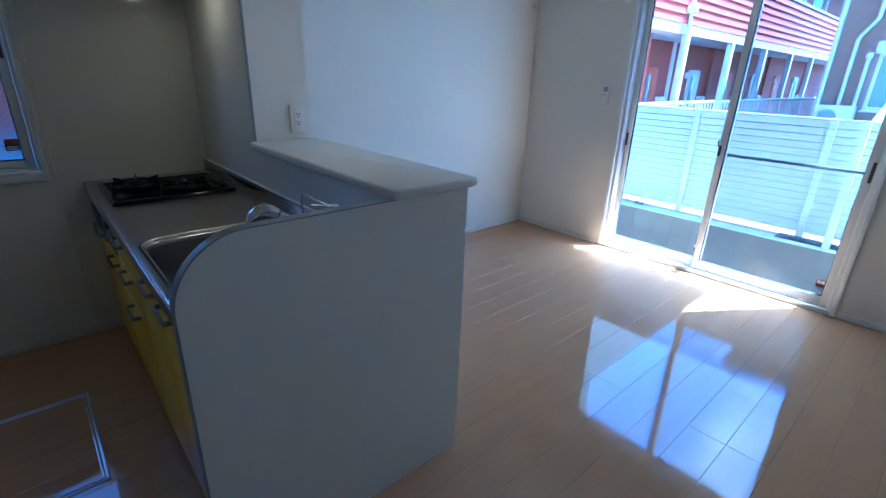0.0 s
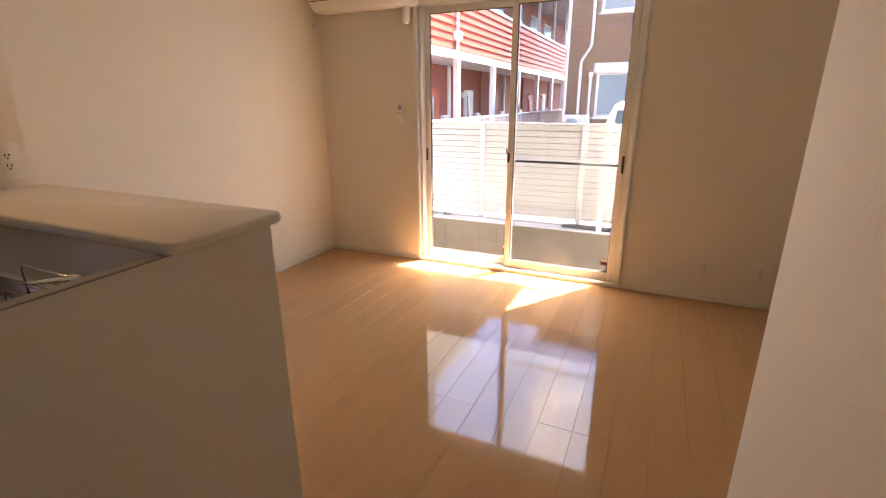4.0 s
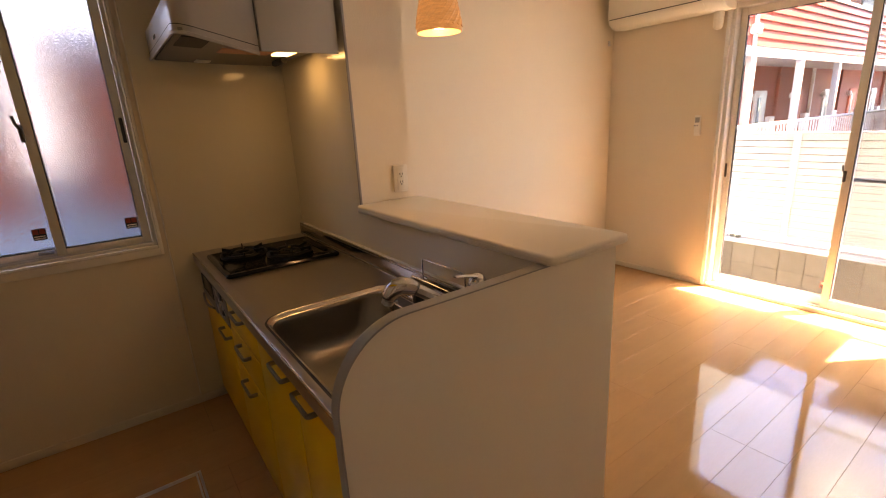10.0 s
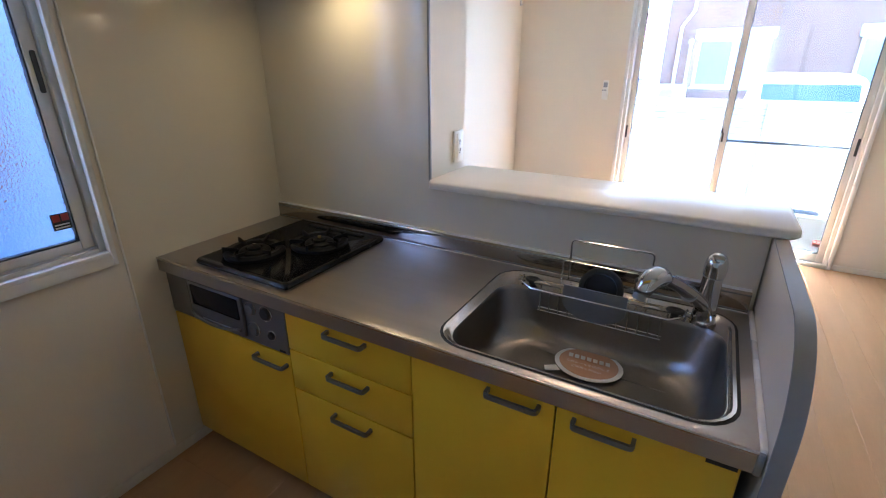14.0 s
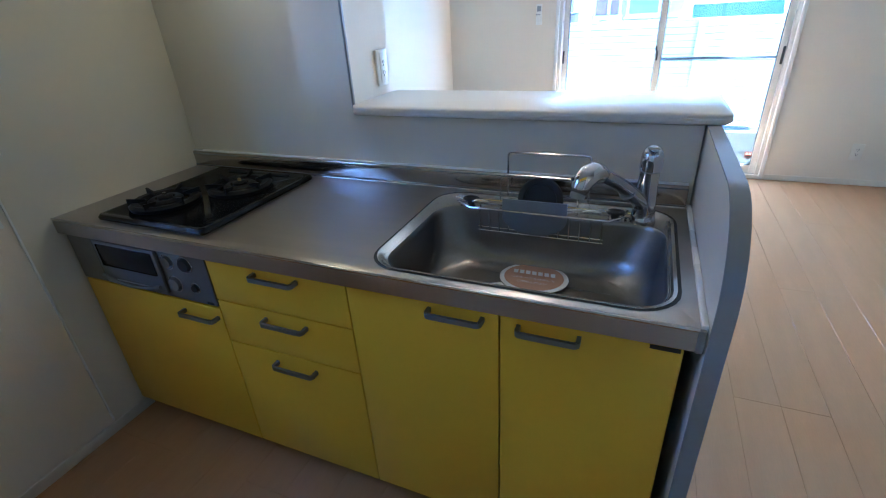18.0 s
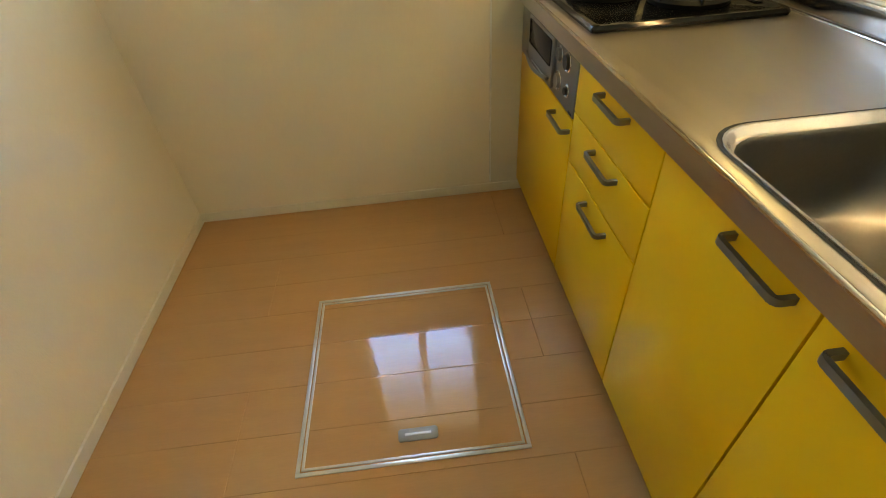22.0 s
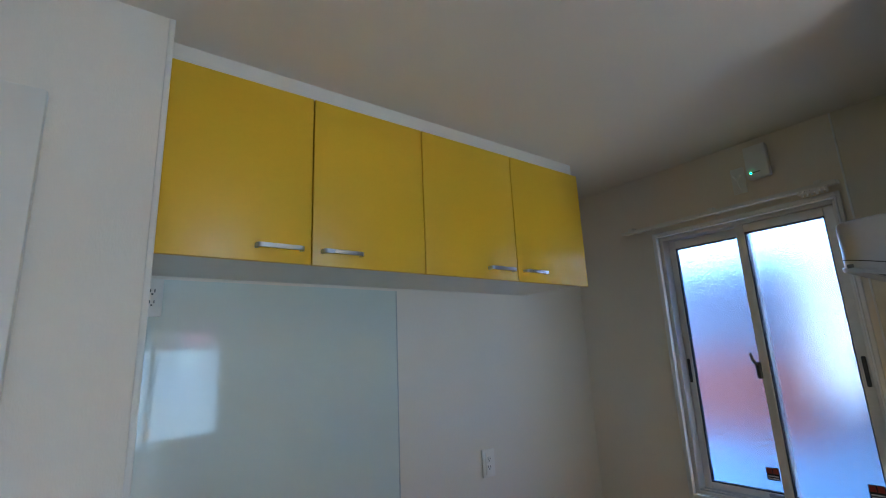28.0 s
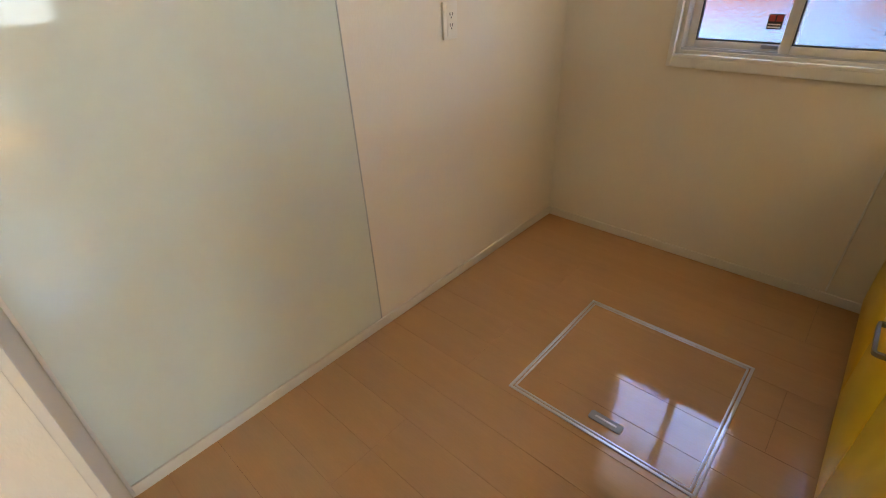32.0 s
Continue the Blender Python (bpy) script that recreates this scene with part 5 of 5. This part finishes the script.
def far_window(parent, ya, yb, za, zb, shutter=True):
    w = part("window", box(HX - 0.05, HX + 0.02, ya, yb, za, zb, 0.01), WHITEEXT, parent, "white-framed sliding window")
    mid = (ya + yb) / 2
    part("pane", box(HX - 0.062, HX - 0.050, mid + 0.03, yb - 0.08, za + 0.08, zb - 0.06), DARKWIN, w)
    part("pane", box(HX - 0.062, HX - 0.050, ya + 0.08, mid - 0.03, za + 0.08, zb - 0.06), CURTAIN, w, "pane with pale curtain")
    if shutter:
        part("shutter_box", box(HX - 0.16, HX, ya - 0.08, yb + 0.08, zb - 0.01, zb + 0.27, 0.02), WHITEEXT, w, "white shutter box")
    part("sill", box(HX - 0.09, HX, ya - 0.05, yb + 0.05, za - 0.05, za, 0.01), WHITEEXT, w)
    return w


far_window(bh, -2.55, -0.80, 0.84, 2.10)
far_window(bh, -2.55, -0.78, 3.72, 4.9, False)
far_window(bh, -6.2, -4.4, 0.84, 2.10)
part("corner_pipe", tube([(HX - 0.06, 0.10, G), (HX - 0.06, 0.10, 6.71)], 0.05, 10), WHITEEXT, bh)
part("downpipe", tube([(HX - 0.07, -0.58, 6.70), (HX - 0.07, -0.58, 2.85), (HX - 0.07, -0.32, 2.45), (HX - 0.07, -0.32, G)], 0.045, 10), WHITEEXT, bh)
part("vent_pipe", tube([(HX - 0.08, -0.63, G), (HX - 0.08, -0.63, 2.0)], 0.04, 10), WHITEEXT, bh)
part("vent_cap", lathe(HX - 0.08, -0.63, [(0.0, 1.98), (0.075, 2.0), (0.08, 2.06), (0.05, 2.12), (0.0, 2.13)], 16), WHITEEXT, bh)
brk = shared("brick", box(-0.012, 0.0, -0.112, 0.112, -0.034, 0.034, 0.003, 1), BRICK)
count = 0
rest = []
for r in range(80):
    for c in range(24):
        y, z = 0.02 - 0.232 * c - (0.116 if r % 2 else 0), 0.45 + 0.078 * r
        inside = (-2.63 < y + 0.11 and y - 0.11 < -0.70 and 0.75 < z < 2.40) or (-2.6 < y + 0.11 and y - 0.11 < -0.75 and 3.62 < z < 4.98)
        if inside or y < -5.2:
            continue
        if 1.0 < z < 4.2 and y > -3.0 and count < 300:
            piece("brick", brk, bh, (HX, y, z))
            count += 1
        else:
            rest.append((HX, y, z))
bm = bmesh.new()
verts, faces = [], []
for x, y, z in rest:
    n = len(verts)
    verts += [(x - 0.012, y - 0.112, z - 0.034), (x - 0.012, y + 0.112, z - 0.034), (x - 0.012, y + 0.112, z + 0.034), (x - 0.012, y - 0.112, z + 0.034),
              (x, y - 0.112, z - 0.034), (x, y + 0.112, z - 0.034), (x, y + 0.112, z + 0.034), (x, y - 0.112, z + 0.034)]
    faces += [(n, n + 3, n + 2, n + 1), (n, n + 1, n + 5, n + 4), (n + 1, n + 2, n + 6, n + 5), (n + 2, n + 3, n + 7, n + 6), (n + 3, n, n + 4, n + 7)]
bm.free()
me = bpy.data.meshes.new("bricks")
me.from_pydata([tuple(Vector(v) - LOC[bh]) for v in verts], [], faces)
me.materials.append(BRICK)
ob = new("bricks", me)
ob.parent = bh
tagged(ob, kind="stuff")
oac = thing("outdoor_unit", (HX - 0.35, -0.33, 0.3), "white air conditioner outdoor unit on a wall stand", "outdoor unit")
part("case", box(HX - 0.45, HX - 0.14, -0.72, 0.06, 0.35, 0.92, 0.015), WHITEEXT, oac)
fan = bmesh.new()
bmesh.ops.create_cone(fan, cap_ends=True, segments=32, radius1=0.2, radius2=0.2, depth=0.02, matrix=Matrix.Translation((HX - 0.452, -0.22, 0.63)) @ Matrix.Rotation(radians(90), 4, "Y"))
part("fan_grille", fan, DARKWIN, oac, "dark round fan grille")
for k in range(4):
    part("grille_ring", tube([(HX - 0.466, -0.22 + (0.05 + 0.045 * k) * math.cos(a), 0.63 + (0.05 + 0.045 * k) * math.sin(a)) for a in (2 * math.pi * i / 24 for i in range(25))], 0.006, 5), WHITEEXT, oac)
part("stand", box(HX - 0.42, HX - 0.18, -0.66, -0.60, G, 0.35), GREYPL, oac)
part("stand", box(HX - 0.42, HX - 0.18, -0.06, 0.0, G, 0.35), GREYPL, oac)

# red two-storey apartment house
RY = 2.5
rh = thing("red_apartments", (16, RY + 3, G), "two-storey apartment house with red siding and white posts", "apartment house")
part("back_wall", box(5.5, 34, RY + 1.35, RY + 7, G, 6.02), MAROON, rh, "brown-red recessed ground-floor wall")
part("balcony_floor", box(5.5, 34, RY, RY + 1.35, 2.42, 2.62), WHITEEXT, rh)
part("beam", box(5.5, 34, RY - 0.04, RY + 0.02, 2.40, 2.62), WHITEEXT, rh, "white beam")
part("parapet", box(5.5, 34, RY + 0.02, RY + 0.12, 2.62, 3.98), REDSIDE, rh)
sd = shared("siding_board", prism([(-0.042, -0.094), (0.03, -0.094), (0.03, 0.094), (-0.004, 0.094)], "x", 0, 28.5), REDSIDE)
for k in range(7):
    piece("siding_board", sd, rh, (5.5, RY - 0.01, 2.72 + 0.19 * k))
part("coping", box(5.4, 34, RY - 0.05, RY + 0.16, 3.98, 4.06), WHITEEXT, rh)
part("roof", prism([(RY - 0.5, 5.83), (RY - 0.5, 6.0), (RY + 3.5, 7.3), (RY + 7.4, 6.0), (RY + 7.4, 5.83)], "x", 5, 34.5), DARKWIN, rh)
for k in range(8):
    px = 11.86 + 3.03 * (k - 2)
    part("post", box(px - 0.08, px + 0.08, RY - 0.06, RY + 0.10, G, 2.42, 0.01), WHITEEXT, rh, "white post")
    part("upper_post", box(px - 0.05, px + 0.05, RY, RY + 0.10, 4.06, 5.85), WHITEEXT, rh)
    dr = part("door", box(px + 0.75, px + 1.60, RY + 1.30, RY + 1.36, G, 1.70, 0.01), WHITEEXT if k % 2 else ORANGE, rh, "entrance door")
    part("door_light", box(px + 0.95, px + 1.15, RY + 1.285, RY + 1.30, 0.6, 1.5, 0.004), DARKWIN, dr)
    part("wall_lamp", lathe(px + 0.45, RY + 1.25, [(0.0, 1.42), (0.07, 1.44), (0.09, 1.52), (0.07, 1.60), (0.0, 1.62)], 16), WHITEEXT, rh, "round white wall lamp")
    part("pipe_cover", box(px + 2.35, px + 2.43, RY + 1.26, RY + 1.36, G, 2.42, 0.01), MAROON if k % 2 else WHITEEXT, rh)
    part("handle", box(px + 1.48, px + 1.53, RY + 1.27, RY + 1.30, 0.45, 0.65), GREYPL, dr)
    part("meter_box", box(px + 1.8, px + 2.2, RY + 1.22, RY + 1.36, 0.3, 0.9, 0.01), WHITEEXT, rh, "white meter box")
    uw = part("upper_window", box(px + 0.4, px + 2.0, RY + 1.31, RY + 1.36, 4.2, 5.4, 0.01), WHITEEXT, rh)
    part("pane", box(px + 0.47, px + 1.93, RY + 1.295, RY + 1.31, 4.27, 5.33), DARKWIN, uw)
part("downpipe", tube([(11.62, RY - 0.10, 5.83), (11.62, RY - 0.10, 3.05), (11.62, RY - 0.10, G)], 0.045, 10), WHITEEXT, rh)
part("pipe_hopper", box(11.50, 11.74, RY - 0.20, RY - 0.02, 2.85, 3.05, 0.02), WHITEEXT, rh)
part("orange_wall", box(8.9, 11.3, RY + 0.6, RY + 0.7, G, 2.42), ORANGE, rh, "orange-red wall by the stairs")
hrl = thing("handrail_fence", (14, 1.5, G), "white handrail fence along the neighbouring path", "handrail")
part("top_rail", tube([(6.0, 1.5, 0.93), (22.0, 1.5, 0.93)], 0.035, 10), WHITEEXT, hrl)
bal = shared("baluster", box(-0.012, 0.012, -0.012, 0.012, G, 0.93), WHITEEXT)
for k in range(90):
    piece("baluster", bal, hrl, (6.0 + 0.178 * k, 1.5, 0))

# white light truck parked behind the fence
tk = thing("light_truck", (7.3, -2.6, G), "small white light truck parked behind the fence", "truck")
part("cab", rings_mesh([(6.62, 8.1, -3.36, -1.93, 0.08, -0.05), (6.58, 8.1, -3.36, -1.93, 0.10, 0.35), (6.62, 8.1, -3.35, -1.94, 0.10, 0.88), (6.70, 8.05, -3.34, -1.955, 0.10, 0.965),
                        (6.86, 8.0, -3.28, -2.015, 0.12, 1.19), (6.93, 7.97, -3.24, -2.055, 0.12, 1.265), (7.03, 7.9, -3.16, -2.13, 0.10, 1.31), (7.2, 7.8, -3.0, -2.3, 0.10, 1.33)], True, True), CARWHITE, tk, smooth=60)
part("windscreen", prism([(6.700, 0.990), (6.730, 0.990), (6.878, 1.195), (6.848, 1.195)], "y", -3.18, -2.10), WINDSCREEN, tk, "dark windscreen")
part("side_window", prism([(6.98, 0.62), (7.75, 0.62), (7.75, 0.90), (7.02, 0.90)], "y", -1.940, -1.930), WINDSCREEN, tk)
part("bed", box(8.1, 9.9, -3.33, -1.87, 0.10, 0.55, 0.02), CARWHITE, tk)
part("chassis", box(6.7, 9.8, -3.1, -2.1, -0.15, 0.12), DARK, tk)
part("bumper", box(6.48, 6.60, -3.30, -1.90, -0.05, 0.16, 0.02), GREYPL, tk)
for wx in (7.0, 9.2):
    for wy in (-3.22, -1.98):
        w = bmesh.new()
        bmesh.ops.create_cone(w, cap_ends=True, segments=28, radius1=0.26, radius2=0.26, depth=0.15, matrix=Matrix.Translation((wx, wy, G + 0.26)) @ Matrix.Rotation(radians(90), 4, "X"))
        wh = part("wheel", w, TYRE, tk, "black tyre")
        r = bmesh.new()
        bmesh.ops.create_cone(r, cap_ends=True, segments=24, radius1=0.16, radius2=0.16, depth=0.16, matrix=Matrix.Translation((wx, wy, G + 0.26)) @ Matrix.Rotation(radians(90), 4, "X"))
        part("rim", r, ALU, wh)
part("mirror", box(6.66, 6.72, -1.93, -1.82, 0.70, 0.88, 0.02), DARK, tk)

# neighbours close behind the kitchen window, in the shade of the house
for x0, x1, r0, r1, z1, z2 in ((-3.2, -1.180, -3.2, -1.25, 1.36, 2.12), (-1.050, 1.6, -0.94, -0.50, 1.74, 2.10)):
    rb = thing("red_board_fence", ((x0 + x1) / 2, 1.4, G), "grey and red board fence on a pale blue base", "fence", "fences behind the house")
    part("base", box(x0, x1, 1.44, 1.54, G, 0.87), BLUEBASE, rb, "pale blue base")
    part("sheet", box(x0, x1, 1.44, 1.48, 0.87, z2), GREYBLUE, rb, "pale grey sheet")
    if x1 > 0:
        part("far_sheet", box(-0.46, x1, 1.425, 1.44, G, z2), PALEBLUE, rb, "light blue sheet")
    k = 0
    while 0.87 + 0.12 * k < z1:
        part("board", box(r0, r1, 1.41, 1.44, 0.87 + 0.12 * k, 0.985 + 0.12 * k, 0.003), SHADERED, rb, "orange-red board")
        k += 1

lw = thing("low_wall", (-1.1, 1.48, G), "pale blue low wall between the two fences", "wall")
part("wall", box(-1.178, -1.052, 1.44, 1.54, G, 1.17, 0.003), BLUEBASE, lw)
part("coping", box(-1.178, -1.052, 1.43, 1.55, 1.17, 1.20, 0.004), CONCRETE, lw)

# added backdrop: keeps bright sky out of the gap between the fences
hw = thing("gap_backdrop", (-1.2, 3.7, G), "added pale backdrop wall that dims the gap behind the frosted window", "house wall")
part("wall", box(-5.0, 2.2, 3.62, 3.80, G, 2.70), FARWALL, hw)
part("coping", box(-5.05, 2.25, 3.58, 3.84, 2.70, 2.78, 0.01), CONCRETE, hw)

# ---- floor planks ----
PW, PL = 0.294, 1.77


def plank_mesh(w, l):
    """Two strips with a groove between them and eased edges, its corner at the origin."""
    out = bmesh.new()
    e, h = 0.0007, 0.0
    for a in (0.0, w / 2):
        x0, x1, ya, yb = 0.0003, l - 0.0003, a + 0.0002, a + w / 2 - 0.0002
        v = [out.verts.new(p) for p in ((x0, ya, -0.016), (x1, ya, -0.016), (x1, yb, -0.016), (x0, yb, -0.016),
                                        (x0, ya, h - e), (x1, ya, h - e), (x1, yb, h - e), (x0, yb, h - e),
                                        (x0 + e, ya + e, h), (x1 - e, ya + e, h), (x1 - e, yb - e, h), (x0 + e, yb - e, h))]
        for q in ((0, 1, 5, 4), (1, 2, 6, 5), (2, 3, 7, 6), (3, 0, 4, 7), (4, 5, 9, 8), (5, 6, 10, 9), (6, 7, 11, 10), (7, 4, 8, 11), (8, 9, 10, 11)):
            out.faces.new([v[i] for i in q])
    return out


meshes = {}
rows_at = [-0.026 - PW * k for k in range(-1, 16)]
for i, top in enumerate(rows_at):
    lo = top - PW
    x = (-0.65 if (i % 2 == 1) else 0.25) - 3 * PL
    while x < XE:
        a, b = max(x, XW - 0.05), min(x + PL, XE + 0.02)
        ya, yb = max(lo, YB - 0.05), min(top, 0.02)
        if b - a > 0.02 and yb - ya > 0.02:
            key = (round(b - a, 3), round(yb - ya, 3))
            if key not in meshes:
                meshes[key] = shared("plank", plank_mesh(yb - ya, b - a), FLOOR)
            piece("plank", meshes[key], floor, (a, ya, 0))
        x += PL
